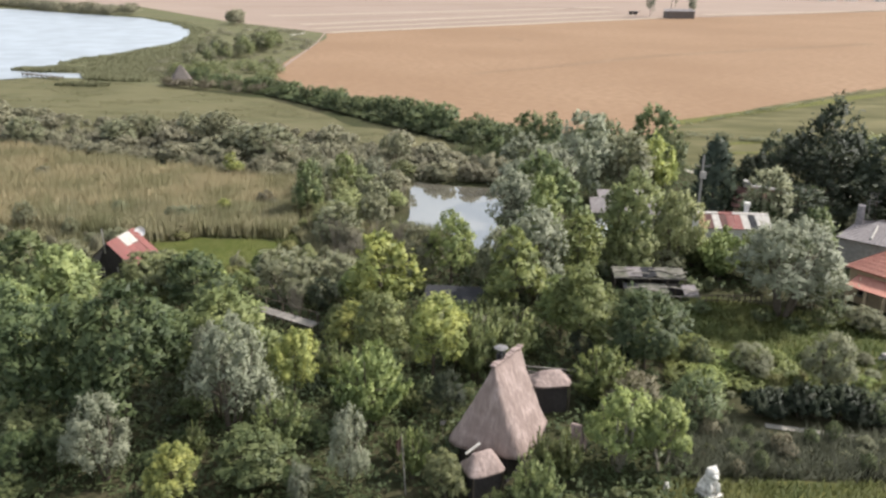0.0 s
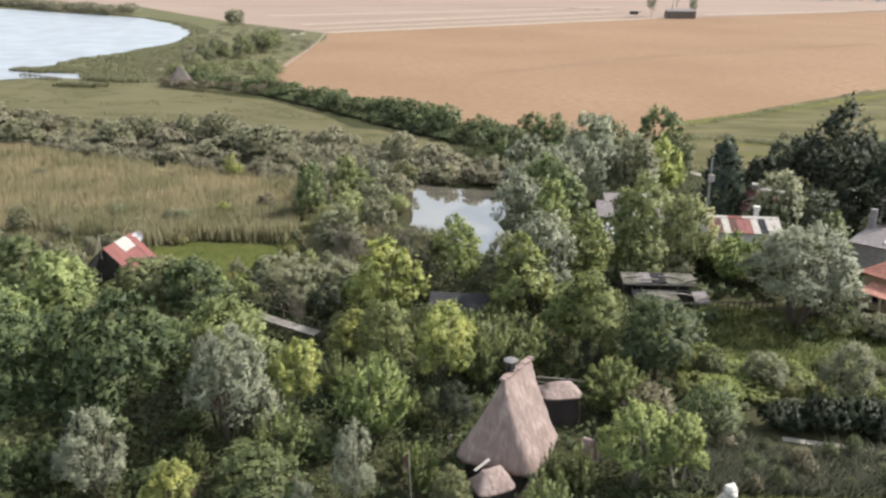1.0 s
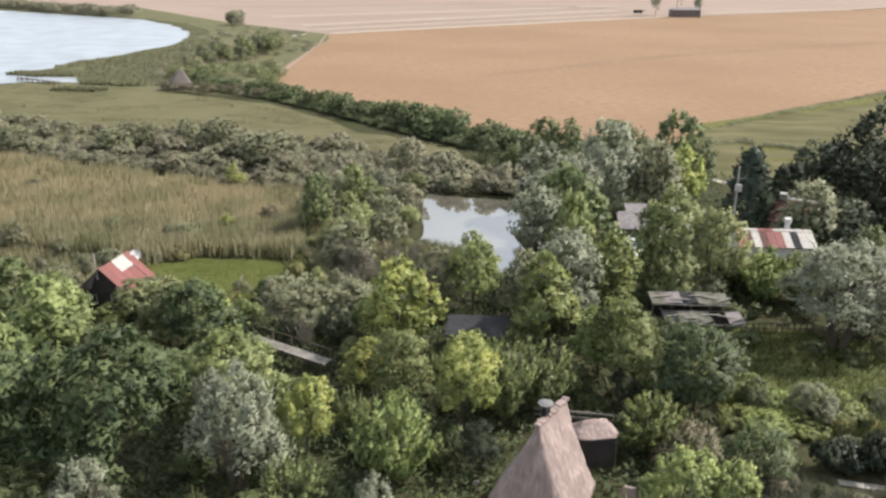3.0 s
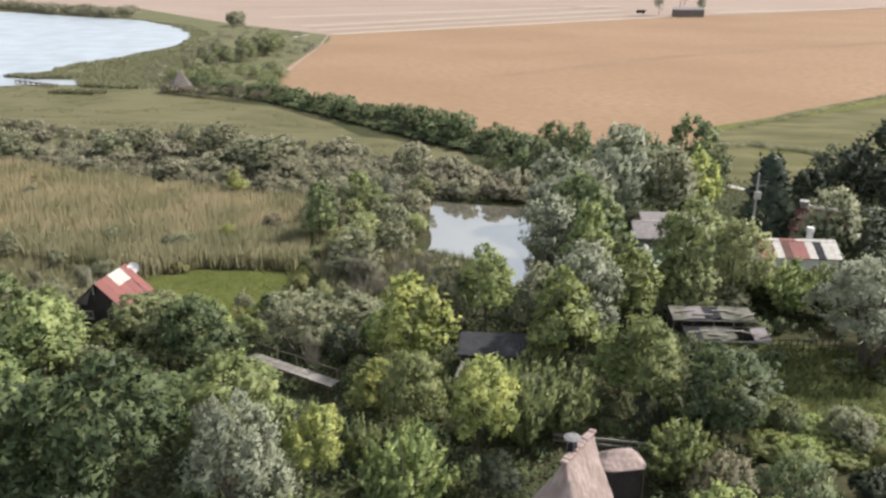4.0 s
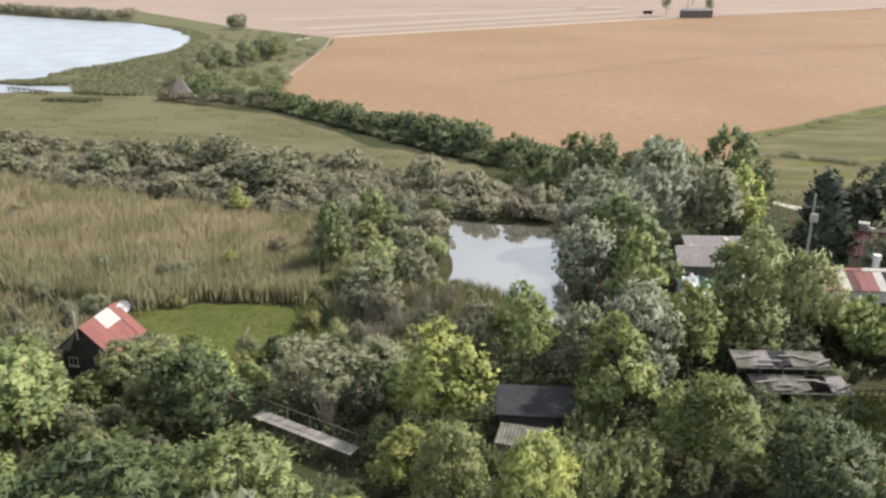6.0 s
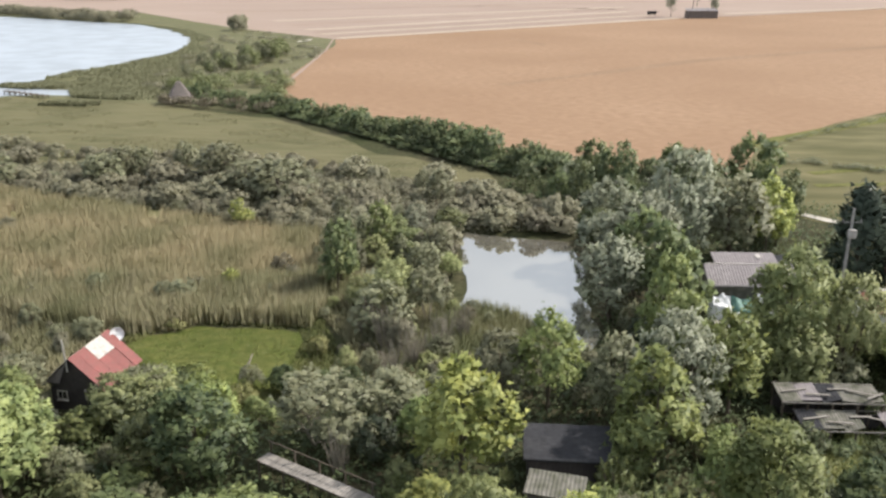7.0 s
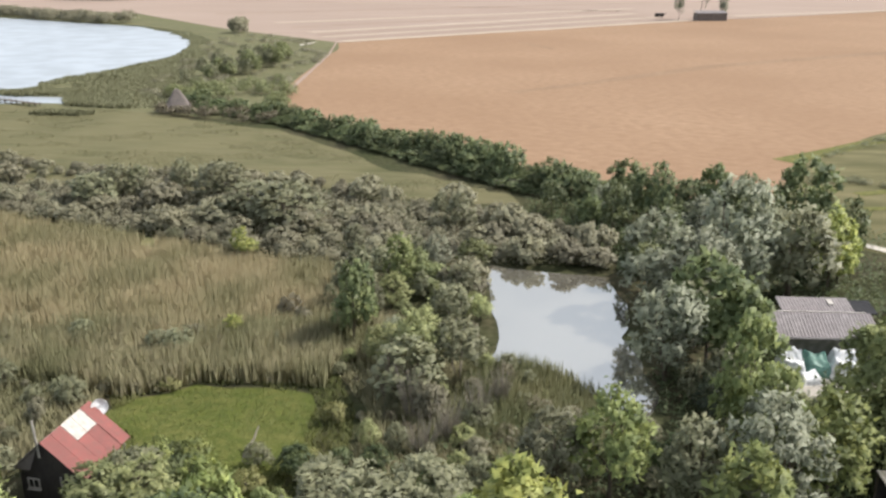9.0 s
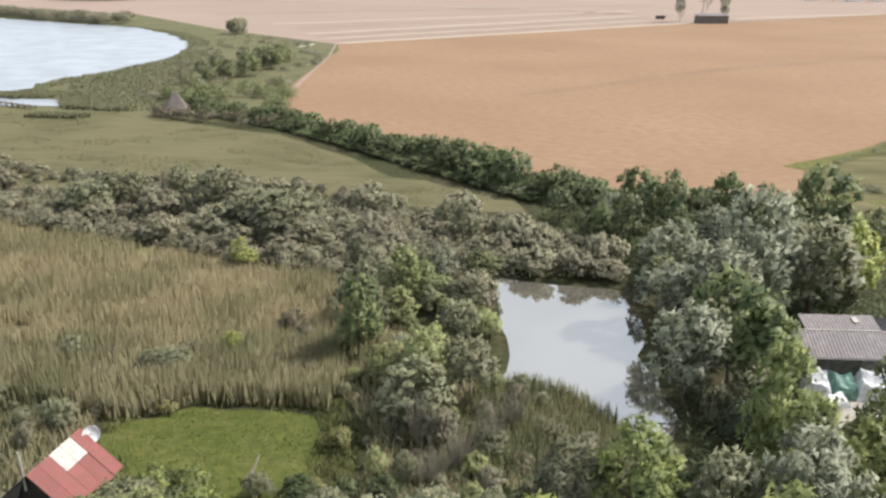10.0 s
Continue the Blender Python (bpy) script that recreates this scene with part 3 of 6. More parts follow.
    pos += way[k] * (size_t[k] * (reach - 1) * along * d)[:, None]
    pos += r.normal(size=pos.shape) * 0.012 * w
    loose = r.uniform(0, 1, n) < 0.06                       # stray shoots past the outline
    pos[loose] += way[k][loose] * r.uniform(0.02, 0.1, (int(loose.sum()), 1)) * w
    core = r.uniform(0, 1, n) < 0.16                        # shaded leaves within
    j = r.integers(0, lobes, n)
    inner = (mid[j] + unit(r.normal(size=(n, 3))) * size[j] * r.uniform(0.35, 0.72, (n, 1))) * np.array([w, w, h])
    pos[core] = inner[core]
    pos[:, :2] *= 0.5 * w / np.quantile(np.hypot(pos[:, 0], pos[:, 1]), 0.95)
    pos[:, 2] = np.maximum(pos[:, 2], 0.015 * h) * h / np.quantile(pos[:, 2], 0.98 if form == "scrub" else 0.955)
    heart = np.array([0, 0, 0.35 * h])
    own, whole = {"scrub": (0.4, 0.65), "willow": (0.5, 0.55)}.get(form, (0.65, 0.45))
    out = unit(u * own + way[k] * 0.25 + unit(pos - heart) * whole + np.array([0, 0, 0.15]))
    return leaves(pos, out, ln, wd, droop, 0.5, r, rough)


KINDS = {
    # form, height, width, clumps, leaves in each, leaf length and width, leaves, bark, label, category
    "broadleaf_tree": ("round", 8, 7, 130, 40, 0.4, 0.2, "broadleaf", "bark", "dense dark green broadleaf tree in the wood", "tree"),
    "midgreen_tree": ("round", 7, 5.5, 110, 40, 0.34, 0.18, "midgreen", "bark", "mid-green broadleaf tree with a billowing crown", "tree"),
    "lime_tree": ("round", 7, 5.5, 110, 40, 0.33, 0.18, "lime", "bark", "light green leafy tree with a clumpy crown", "tree"),
    "moss_tree": ("round", 7, 5.5, 110, 40, 0.33, 0.17, "moss", "bark", "dense moss-green tree with a full crown", "tree"),
    "yellow_tree": ("round", 7, 5, 105, 42, 0.31, 0.17, "yellow", "bark", "yellow-green leafy tree catching the light", "tree"),
    "layered_tree": ("tier", 7.5, 5.5, 130, 40, 0.36, 0.16, "fresh", "bark", "light green tree with layered drooping boughs", "tree"),
    "layered_yellow_tree": ("tier", 7.5, 5.5, 110, 36, 0.36, 0.16, "goldgreen", "bark", "yellow-green tree with layered boughs", "tree"),
    "willow_tree": ("willow", 8, 6.5, 140, 40, 0.38, 0.13, "silver", "bark", "silvery grey-green willow with a rounded crown", "tree"),
    "olive_tree": ("willow", 6, 5, 110, 38, 0.32, 0.13, "olive", "bark", "grey-olive bushy tree with a dense crown", "tree"),
    "stem_tree": ("stem", 6, 6, 120, 40, 0.32, 0.13, "olive", "palebark", "grey-olive tree with several bare pale stems", "tree"),
    "stem_moss_tree": ("stem", 6, 5, 130, 42, 0.3, 0.15, "goldgreen", "palebark", "yellowish moss-green tree on thin pale stems", "tree"),
    "spray_bush": ("spray", 6, 5, 150, 30, 0.4, 0.14, "shoot", "bark", "green bush of many upright leafy shoots", "bush"),
    "spray_lime_bush": ("spray", 6, 5, 190, 32, 0.4, 0.14, "fresh", "bark", "bright green bush with feathery upright shoots", "bush"),
    "scrub_bush": ("scrub", 4, 4.5, 130, 36, 0.32, 0.11, "scrub", "bark", "grey-olive marsh bush in the scrub belt", "bush"),
    "straw_bush": ("scrub", 3, 4, 90, 26, 0.26, 0.1, "straw", "bark", "yellow-olive bush of rough growth in the clearing", "bush"),
    "pale_tree": ("willow", 8, 7, 190, 38, 0.34, 0.13, "palelime", "bark", "airy pale yellow-green tree with fine leaves", "tree"),
    "weed_bush": ("scrub", 3, 4, 100, 30, 0.26, 0.12, "goldgreen", "bark", "soft light green bush of tall weeds", "bush"),
    "green_bush": ("scrub", 3, 4, 66, 26, 0.27, 0.12, "hedge", "bark", "low rounded green bush with small leaves", "bush"),
    "russet_bush": ("scrub", 3, 3.5, 55, 24, 0.28, 0.13, "russet", "bark", "brownish half-dry bush with thin leaves", "bush"),
    "dark_bush": ("scrub", 2, 2.4, 90, 30, 0.22, 0.14, "shade", "bark", "dense bush of a clipped hedge, its shaded side in the leaf colour", "bush"),
    "hedge_bush": ("scrub", 5, 6, 130, 36, 0.27, 0.13, "hedge", "bark", "green hedgerow bush along the field edge", "bush"),
    "hedge_tree": ("round", 6.5, 5.5, 90, 34, 0.36, 0.17, "hedge", "bark", "green hedgerow tree along the field edge", "tree"),
    "shade_tree": ("round", 10, 9, 170, 38, 0.34, 0.19, "shade", "bark", "green tree behind the houses with shade darkened into its leaves", "tree"),
    "cypress": ("cone", 9, 4.2, 210, 34, 0.4, 0.14, "conifer", "bark", "dark pointed conifer beside the pole", "tree"),
}
TEMPLATES, PLANTED = {}, []


def plant(kind, x, y, h, w, group=""):
    """A plant of a kind at a place, with that height and width."""
    form, h0, w0, clumps, per, ln, wd, leaf, bark, label, category = KINDS[kind]
    level = 0 if y < 66 or y < 100 and (w > 1.4 * w0 or h > 1.3 * h0) else 1 if y < 92 else 2 if y < 230 else 3       # plants further off have fewer, larger leaf clusters
    variant = int(rng.integers(0, 4)) + 4 * level
    clumps, per = int(clumps * (1, 0.95, 0.8, 1.1)[level]), int(per * (0.94, 0.54, 0.35, 0.4)[level])
    ln, wd = ln * (0.9, 1.15, 1.3, 1.1)[level], wd * (1.0, 1.45, 2.1, 1.5)[level]
    if form == "scrub" and level == 2:
        ln, wd = ln * 1.15, wd * 1.25
    m = pose(x, y, 0, float(rng.uniform(-4, 4)), float(rng.uniform(-4, 4)), float(rng.uniform(0, 360))) @ Matrix.Diagonal((w / w0, w / w0 * float(rng.uniform(0.9, 1.1)), h / h0, 1))
    PLANTED.append((x, y, w))
    if (kind, variant) in TEMPLATES:
        return copy_thing(TEMPLATES[kind, variant], m)
    r = np.random.default_rng(100 + 20 * list(KINDS).index(kind) + variant)
    root = tagged(new(kind), label, category, group or category + "s of the wetland")
    bm = bmesh.new()
    stems = 1 if form in ("round", "cone", "tier") else (4, 3, 2, 1)[level]
    sides, limbs = (6, 6, 4, 3)[level], (3, 3, 1, 0)[level]
    for s in range(stems):
        a = r.uniform(0, 6.28)
        off = Vector((math.cos(a), math.sin(a), 0)) * (0.0 if stems == 1 else (0.17 if form == "stem" else 0.12) * w0)
        tube(bm, [off * 0.4 + Vector((0, 0, -0.15)), off * 0.8 + Vector((0.05, 0.03, 0.2 * h0)), off * 1.6 + Vector((0.1, -0.05, 0.55 * h0)), off * 2 + Vector((0.05, 0, 0.85 * h0))], [0.024 * h0, 0.018 * h0, 0.011 * h0, 0.004 * h0], sides)
        for k in range(limbs):
            b, z = r.uniform(0, 6.28), r.uniform(0.2, 0.5) * h0
            end = Vector((math.cos(b) * w0 * 0.32, math.sin(b) * w0 * 0.32, z + 0.22 * h0))
            tube(bm, [off + Vector((0.05, 0, z)), (off + Vector((0, 0, z))).lerp(end, 0.5) + Vector((0, 0, 0.05 * h0)), end], [0.011 * h0, 0.007 * h0, 0.003 * h0], sides - 1 if level < 2 else 3)
    part("trunk", bm, M[bark], root)
    crown = new("crown", flakes("crown", *crown_leaves(form, h0, w0, clumps, per, ln, wd, r, (0.24, 0.16, 0.07, 0.07)[level]), LEAF[leaf]))
    crown.parent = root
    root.matrix_basis = m
    TEMPLATES[kind, variant] = root
    return root


KEEP = [(-39, 80, 4.2), (-30, 87, 8), (-33, 90, 6.5), (-19.3, 68.7, 3.2), (-22.5, 71, 1.5), (-3, 71.5, 5.2), (-5.5, 68.5, 3), (16, 78.5, 5.0), (19, 78, 4), (28, 94, 5), (25, 94, 3), (15.5, 101, 6), (18, 101, 5), (36, 80, 7), (42, 90, 7),
        (2.0, 50, 6.0), (-0.5, 44, 4), (5, 55.6, 3.0), (6, 49, 2), (33.5, 105, 4.5), (-5, 44, 1.8), (14.4, 46, 2.5), (27, 104, 2), (-3.8, 92, 2.0), (0, 90, 3.0), (-37.5, 74.5, 3.0), (17.5, 96.0, 3.4), (14.5, 95.6, 2.6), (32.5, 130, 5.0), (-19, 40.6, 2.2), (-24.6, 41.6, 2.4), (-26, 39, 2.4), (9, 53.6, 2.6), (4.2, 60.2, 1.6), (1.8, 60.6, 1.3), (6.8, 60.0, 1.3), (-18.4, 65.4, 2.2), (-21.4, 66.4, 2.0), (-15.6, 65.6, 1.6), (-9, 42, 1.6)]


def free(x, y, w, crowd=0.42):
    if any((x - a) ** 2 + (y - b) ** 2 < (c + 0.42 * w) ** 2 for a, b, c in KEEP):
        return False
    if inside(np.array([x]), np.array([y]), POND)[0]:
        return False
    return all((x - a) ** 2 + (y - b) ** 2 > (crowd * (w + c)) ** 2 for a, b, c in PLANTED)


def fill(outline, tries, kinds, lo, hi, spread=0.85, crowd=0.42, group=""):
    """Plants in the gaps between those that stand at known places."""
    for x, y in scatter(outline, tries):
        h = 0.9 * float(rng.uniform(lo, hi))
        w = h * spread * float(rng.uniform(0.8, 1.2))
        if free(x, y, w, 1.06 * crowd):
            plant(kinds[int(rng.integers(0, len(kinds)))], float(x), float(y), h, w, group)


def thicket(name, outline, n, kind, lo, hi, spread, label):
    """Far bushes that nobody could count, joined into one mesh."""
    form, h0, w0, clumps, per, ln, wd, leaf, bark, _, category = KINDS[kind]
    r = np.random.default_rng(len(name))
    verts, norms = [], []
    for x, y in scatter(outline, n):
        h = r.uniform(lo, hi)
        w = h * spread * r.uniform(0.8, 1.2)
        v, nn = crown_leaves(form, h, w, clumps, int(per * 0.16), ln * h / h0 * 1.9, wd * h / h0 * 2.5, r)
        verts.append(v + np.array([x, y, 0]))
        norms.append(nn)
    return tagged(new(name, flakes(name, np.concatenate(verts), np.concatenate(norms), LEAF[leaf])), label, category, kind="stuff")


# the wood in the foreground
plant("willow_tree", -17.8, 50.4, 8.1, 5.8)
plant("willow_tree", -19.6, 52.8, 6.9, 3.2)
plant("willow_tree", -24.4, 44.6, 5.7, 4.2)
plant("yellow_tree", -19.0, 42.2, 4.1, 3.6)
plant("willow_tree", -8.6, 44.6, 6.6, 5.2)
plant("willow_tree", -11.2, 42.3, 3.9, 3.0)
plant("spray_lime_bush", -8.2, 52.2, 7.0, 6.4)
plant("yellow_tree", -4.4, 58.8, 7.5, 4.8)
plant("yellow_tree", -10.1, 70.2, 8.2, 6.8)
plant("yellow_tree", -11.6, 64.6, 7.4, 6.2)
plant("lime_tree", -8.6, 61.6, 6.4, 4.4)
plant("broadleaf_tree", -25.8, 50.8, 10.0, 8.4)
plant("broadleaf_tree", -32.5, 50.8, 7.6, 6.6)
plant("lime_tree", -37.6, 58.6, 7.4, 6.4)
plant("midgreen_tree", -44.2, 71.4, 7.2, 6.8)
plant("lime_tree", -40.4, 71.6, 5.2, 4.8)
plant("lime_tree", -19.9, 57.4, 7.4, 5.6)
plant("yellow_tree", -14.3, 54.0, 5.9, 3.8)
plant("midgreen_tree", -15.0, 45.2, 3.5, 5.4)
plant("shade_tree", -2.8, 54.0, 3.5, 3.4)
plant("spray_bush", 1.6, 62.0, 6.4, 5.6)
plant("spray_bush", -2.6, 62.8, 6.0, 4.4)
plant("layered_yellow_tree", 2.4, 72.4, 8.4, 6.0)
plant("layered_yellow_tree", 8.9, 79.4, 8.0, 5.4)
plant("layered_tree", 7.6, 65.6, 7.4, 6.0)
plant("spray_lime_bush", 8.9, 57.2, 4.8, 5.2)
plant("stem_moss_tree", 9.0, 48.6, 5.3, 4.8)
plant("stem_moss_tree", 11.8, 48.4, 5.1, 3.6)
plant("broadleaf_tree", 13.0, 63.2, 6.4, 6.6)
for x, y, h, w in ((17.0, 65.6, 2.6, 4.0), (19.5, 64.4, 2.4, 4.0), (17.0, 59.8, 2.6, 3.8), (15.6, 61.2, 3.0, 4.0), (14.6, 66.8, 2.4, 3.4), (20.4, 61.0, 2.0, 3.6), (23.6, 63.6, 2.2, 4.0), (28.4, 64.4, 1.8, 3.6)):
    plant("weed_bush", x, y, 0.75 * h, w)
plant("olive_tree", 27.0, 60.6, 4.8, 4.2)
plant("spray_bush", 3.7, 46.0, 4.4, 2.4)
plant("spray_bush", 5.4, 46.6, 4.2, 2.4)
plant("moss_tree", -2.3, 44.2, 3.1, 2.8)
plant("spray_bush", 0.9, 43.0, 1.8, 2.0)
plant("spray_bush", 3.2, 42.6, 4.6, 3.2)
plant("spray_lime_bush", -4.6, 46.4, 4.0, 2.6)
plant("russet_bush", 11.0, 55.2, 3.7, 4.2)
plant("midgreen_tree", -25.4, 61.2, 8.6, 5.6)
plant("lime_tree", -38.2, 66.0, 7.4, 6.4)
plant("midgreen_tree", -29.5, 62.5, 7.2, 6.0)
plant("moss_tree", -30.2, 70.6, 5.4, 4.4)
plant("broadleaf_tree", -27.2, 70.2, 6.2, 6.2)
plant("weed_bush", -28.8, 76.4, 3.2, 4.6)
plant("pale_tree", -33.0, 76.8, 3.8, 4.4)
plant("lime_tree", -36.8, 73.4, 3.4, 3.8)
plant("lime_tree", -38.6, 69.4, 6.0, 5.0)
plant("olive_tree", -43.2, 77.0, 4.4, 4.6)
plant("layered_tree", 6.4, 68.2, 5.3, 4.8)
plant("spray_bush", -1.0, 60.4, 6.5, 4.4)
plant("pale_tree", -30.8, 74.8, 4.8, 5.2)
plant("olive_tree", -34.2, 78.0, 3.4, 4.2)
plant("moss_tree", -35.2, 75.6, 4.0, 4.2)
plant("lime_tree", -42.4, 73.8, 4.8, 4.4)
plant("green_bush", -31.6, 79.6, 2.4, 3.6)
plant("green_bush", -33.6, 83.0, 1.4, 2.6)
plant("green_bush", 15.4, 55.0, 3.6, 4.4)
plant("green_bush", 17.4, 64.0, 2.6, 2.6)
plant("olive_tree", 21.5, 62.8, 2.6, 3.4)
for x, y, h, w in ((-23.4, 88.6, 1.6, 2.2), (-24.0, 83.4, 1.8, 2.6), (-27.4, 79.6, 1.6, 2.4), (-37.6, 92.6, 1.2, 2.0), (-35.6, 80.8, 1.5, 2.4)):
    plant("straw_bush", x, y, h, w)
plant("olive_tree", -27.4, 82.4, 2.4, 2.0)
plant("broadleaf_tree", -24.6, 81.6, 2.2, 2.6)
plant("olive_tree", -22.6, 80.6, 2.6, 3.0)
for x, y, h, w in ((-35.4, 79.2, 2.6, 2.8), (-34.2, 81.6, 2.0, 2.6), (-32.6, 80.2, 2.4, 3.0), (-32.2, 83.2, 1.5, 2.6), (-30.4, 81.6, 1.7, 2.6), (-35.0, 84.2, 1.5, 2.2), (-30.0, 78.8, 2.6, 3.0), (-36.0, 82.6, 1.8, 2.0), (-28.6, 79.8, 1.8, 2.4)):
    plant("weed_bush", x, y, h, w)
# round the pond
plant("willow_tree", 4.3, 111.2, 9.3, 8.4)
plant("willow_tree", 7.0, 108.0, 9.1, 7.4)
plant("willow_tree", 12.4, 115.0, 10.7, 7.6)
plant("olive_tree", 18.4, 115.4, 9.4, 8.0)
plant("hedge_tree", 15.8, 123.4, 10.2, 6.8)
plant("midgreen_tree", 25.3, 133.5, 10.4, 7.4)
plant("yellow_tree", 22.8, 117.4, 8.4, 4.6)
plant("yellow_tree", 25.0, 120.4, 7.0, 4.4)
plant("lime_tree", 14.7, 86.6, 10.6, 7.4)
plant("pale_tree", 16.6, 88.2, 8.4, 6.4)
plant("pale_tree", 19.4, 86.4, 8.8, 6.0)
plant("pale_tree", 15.0, 84.0, 6.2, 5.2)
plant("lime_tree", 13.6, 84.2, 5.8, 5.0)
plant("spray_lime_bush", 24.2, 85.0, 6.0, 6.4)
plant("spray_bush", 27.8, 85.4, 5.6, 6.2)
plant("midgreen_tree", 8.7, 96.4, 7.6, 5.8)
plant("midgreen_tree", 6.4, 99.5, 6.4, 5.4)
plant("willow_tree", 2.8, 96.8, 7.0, 4.6)
plant("willow_tree", 4.2, 76.8, 9.0, 6.0)
plant("layered_tree", 6.2, 80.4, 9.2, 4.6)
plant("olive_tree", 1.0, 79.4, 6.4, 4.6)
plant("layered_tree", 4.8, 85.2, 8.4, 5.0)
plant("layered_yellow_tree", -4.1, 80.2, 7.6, 5.0)
plant("olive_tree", -7.6, 80.8, 5.6, 5.2)
plant("lime_tree", -21.2, 114.8, 5.8, 3.6)
plant("olive_tree", -25.2, 110.6, 6.2, 3.6)
plant("pale_tree", -17.4, 96.8, 5.6, 4.6)
plant("stem_tree", -14.4, 95.6, 5.0, 5.2)
plant("midgreen_tree", -24.3, 102.2, 5.0, 3.0)
plant("stem_tree", -20.0, 74.6, 5.0, 7.6)
plant("stem_tree", -15.6, 77.4, 4.6, 5.4)
plant("stem_tree", -16.0, 105.5, 5.2, 5.0)
plant("scrub_bush", -14.4, 116.2, 3.2, 4.0)
fill([(-13.5, 97.6), (-9, 97.4), (-6, 95.6), (-3.4, 91.6), (-4, 86), (-13.5, 86)], 60, ["scrub_bush", "olive_tree", "russet_bush"], 1.3, 2.4, 1.2, 0.4, "bushes beside the pond")
# the right-hand gardens
plant("willow_tree", 28.2, 75.6, 9.2, 10.2)
for x, y, h, w in ((25.6, 73.6, 1.5, 2.4), (28.4, 72.6, 1.4, 2.6), (31.0, 73.4, 1.6, 2.6)):
    plant("green_bush", x, y, h, w)
plant("midgreen_tree", 31.6, 79.0, 5.6, 4.6)
plant("midgreen_tree", 34.8, 86.6, 7.2, 4.4)
plant("cypress", 28.8, 107.4, 10.5, 5.8)
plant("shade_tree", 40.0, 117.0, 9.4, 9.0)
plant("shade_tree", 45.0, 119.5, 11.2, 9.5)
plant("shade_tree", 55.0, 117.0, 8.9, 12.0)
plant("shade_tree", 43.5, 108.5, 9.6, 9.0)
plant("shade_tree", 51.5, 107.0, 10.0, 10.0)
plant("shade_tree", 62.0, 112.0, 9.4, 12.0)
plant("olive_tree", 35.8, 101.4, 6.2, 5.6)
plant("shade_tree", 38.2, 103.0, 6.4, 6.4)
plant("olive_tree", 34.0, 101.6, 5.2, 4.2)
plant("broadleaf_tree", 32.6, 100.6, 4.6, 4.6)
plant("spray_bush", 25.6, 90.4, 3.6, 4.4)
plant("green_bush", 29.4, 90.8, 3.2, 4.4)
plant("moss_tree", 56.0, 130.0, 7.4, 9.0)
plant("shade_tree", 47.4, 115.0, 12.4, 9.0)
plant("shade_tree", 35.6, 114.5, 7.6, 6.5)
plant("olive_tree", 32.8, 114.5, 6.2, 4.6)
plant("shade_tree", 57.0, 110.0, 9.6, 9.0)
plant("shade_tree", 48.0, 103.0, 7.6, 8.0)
plant("spray_bush", 22.2, 89.0, 5.0, 4.6)
plant("spray_bush", 25.6, 88.8, 4.6, 4.2)
plant("olive_tree", 18.6, 84.2, 4.2, 4.4)
plant("olive_tree", 34.6, 72.6, 3.0, 4.0)
# hedge along the wheat field
for a, b, n, lo, hi in (((-90, 230), (-60, 213), 15, 3.0, 4.2), ((-60, 213), (-37, 190), 17, 3.4, 4.6), ((-37, 190), (-22, 174), 12, 4.2, 5.4), ((-22, 174), (-9, 160.5), 11, 5.0, 6.6), ((-9, 160), (6, 149), 9, 4.2, 5.6), ((6, 149), (25, 147), 9, 3.8, 5.2)):
    for k in range(n):
        f = (k + float(rng.uniform(-0.3, 0.3))) / n
        for side in (0, 2.2):
            h = float(rng.uniform(lo, hi)) * (1 if side else 0.85)
            h *= 0.88 * float(rng.choice([0.8, 0.95, 1.1, 1.2, 1.35]))
            plant(str(rng.choice(["hedge_bush", "hedge_bush", "hedge_bush", "hedge_bush", "green_bush"])), a[0] + (b[0] - a[0]) * f + side * 0.7 + float(rng.uniform(-0.7, 0.7)), a[1] + (b[1] - a[1]) * f + side * 0.7, h, h * 0.7 + float(rng.uniform(2.0, 3.8)), "bushes of the field hedge")
        plant("green_bush", a[0] + (b[0] - a[0]) * f - 1.5, a[1] + (b[1] - a[1]) * f - 1.5, float(rng.uniform(1.2, 2.2)), 3.6, "bushes of the field hedge")
# flat reed islands by the lake and bushes in the reed bed
fill([(-37, 96), (-26, 96), (-26, 112), (-30, 112), (-36, 102)], 150, ["russet_bush", "scrub_bush", "russet_bush", "olive_tree"], 1.2, 2.6, 1.1, 0.38, "bushes of the marsh")
fill([(-60, 97), (-43, 96), (-28, 98), (-28, 103), (-45, 101), (-60, 103)], 60, ["scrub_bush", "russet_bush", "olive_tree"], 1.4, 2.3, 1.2, 0.45, "bushes of the marsh")
fill([(-90, 104), (-40, 104), (-32, 116), (-50, 124), (-90, 134)], 18, ["scrub_bush", "russet_bush"], 1.6, 2.4, 1.6, 2.0, "bushes of the marsh")
plant("yellow_tree", -35.2, 101.6, 2.6, 2.0)
plant("yellow_tree", -41.0, 124.0, 3.6, 3.0)
# scrub belt in the marsh
fill([(-112, 150), (-78, 138.5), (-55, 131), (-43, 126), (-31, 122.5), (-13, 126), (0, 123), (2, 128), (-6, 142), (-14, 145), (-34, 152), (-62, 152), (-92, 156), (-115, 165)], 2000, ["scrub_bush"] * 9 + ["olive_tree"], 3.0, 5.6, 1.5, 0.225, "bushes of the scrub belt")
fill([(-112, 168), (-92, 160), (-60, 155), (-30, 153), (-30, 157), (-60, 160), (-90, 168), (-112, 178)], 420, ["scrub_bush"], 2.6, 4.4, 1.4, 0.3, "bushes of the scrub belt")
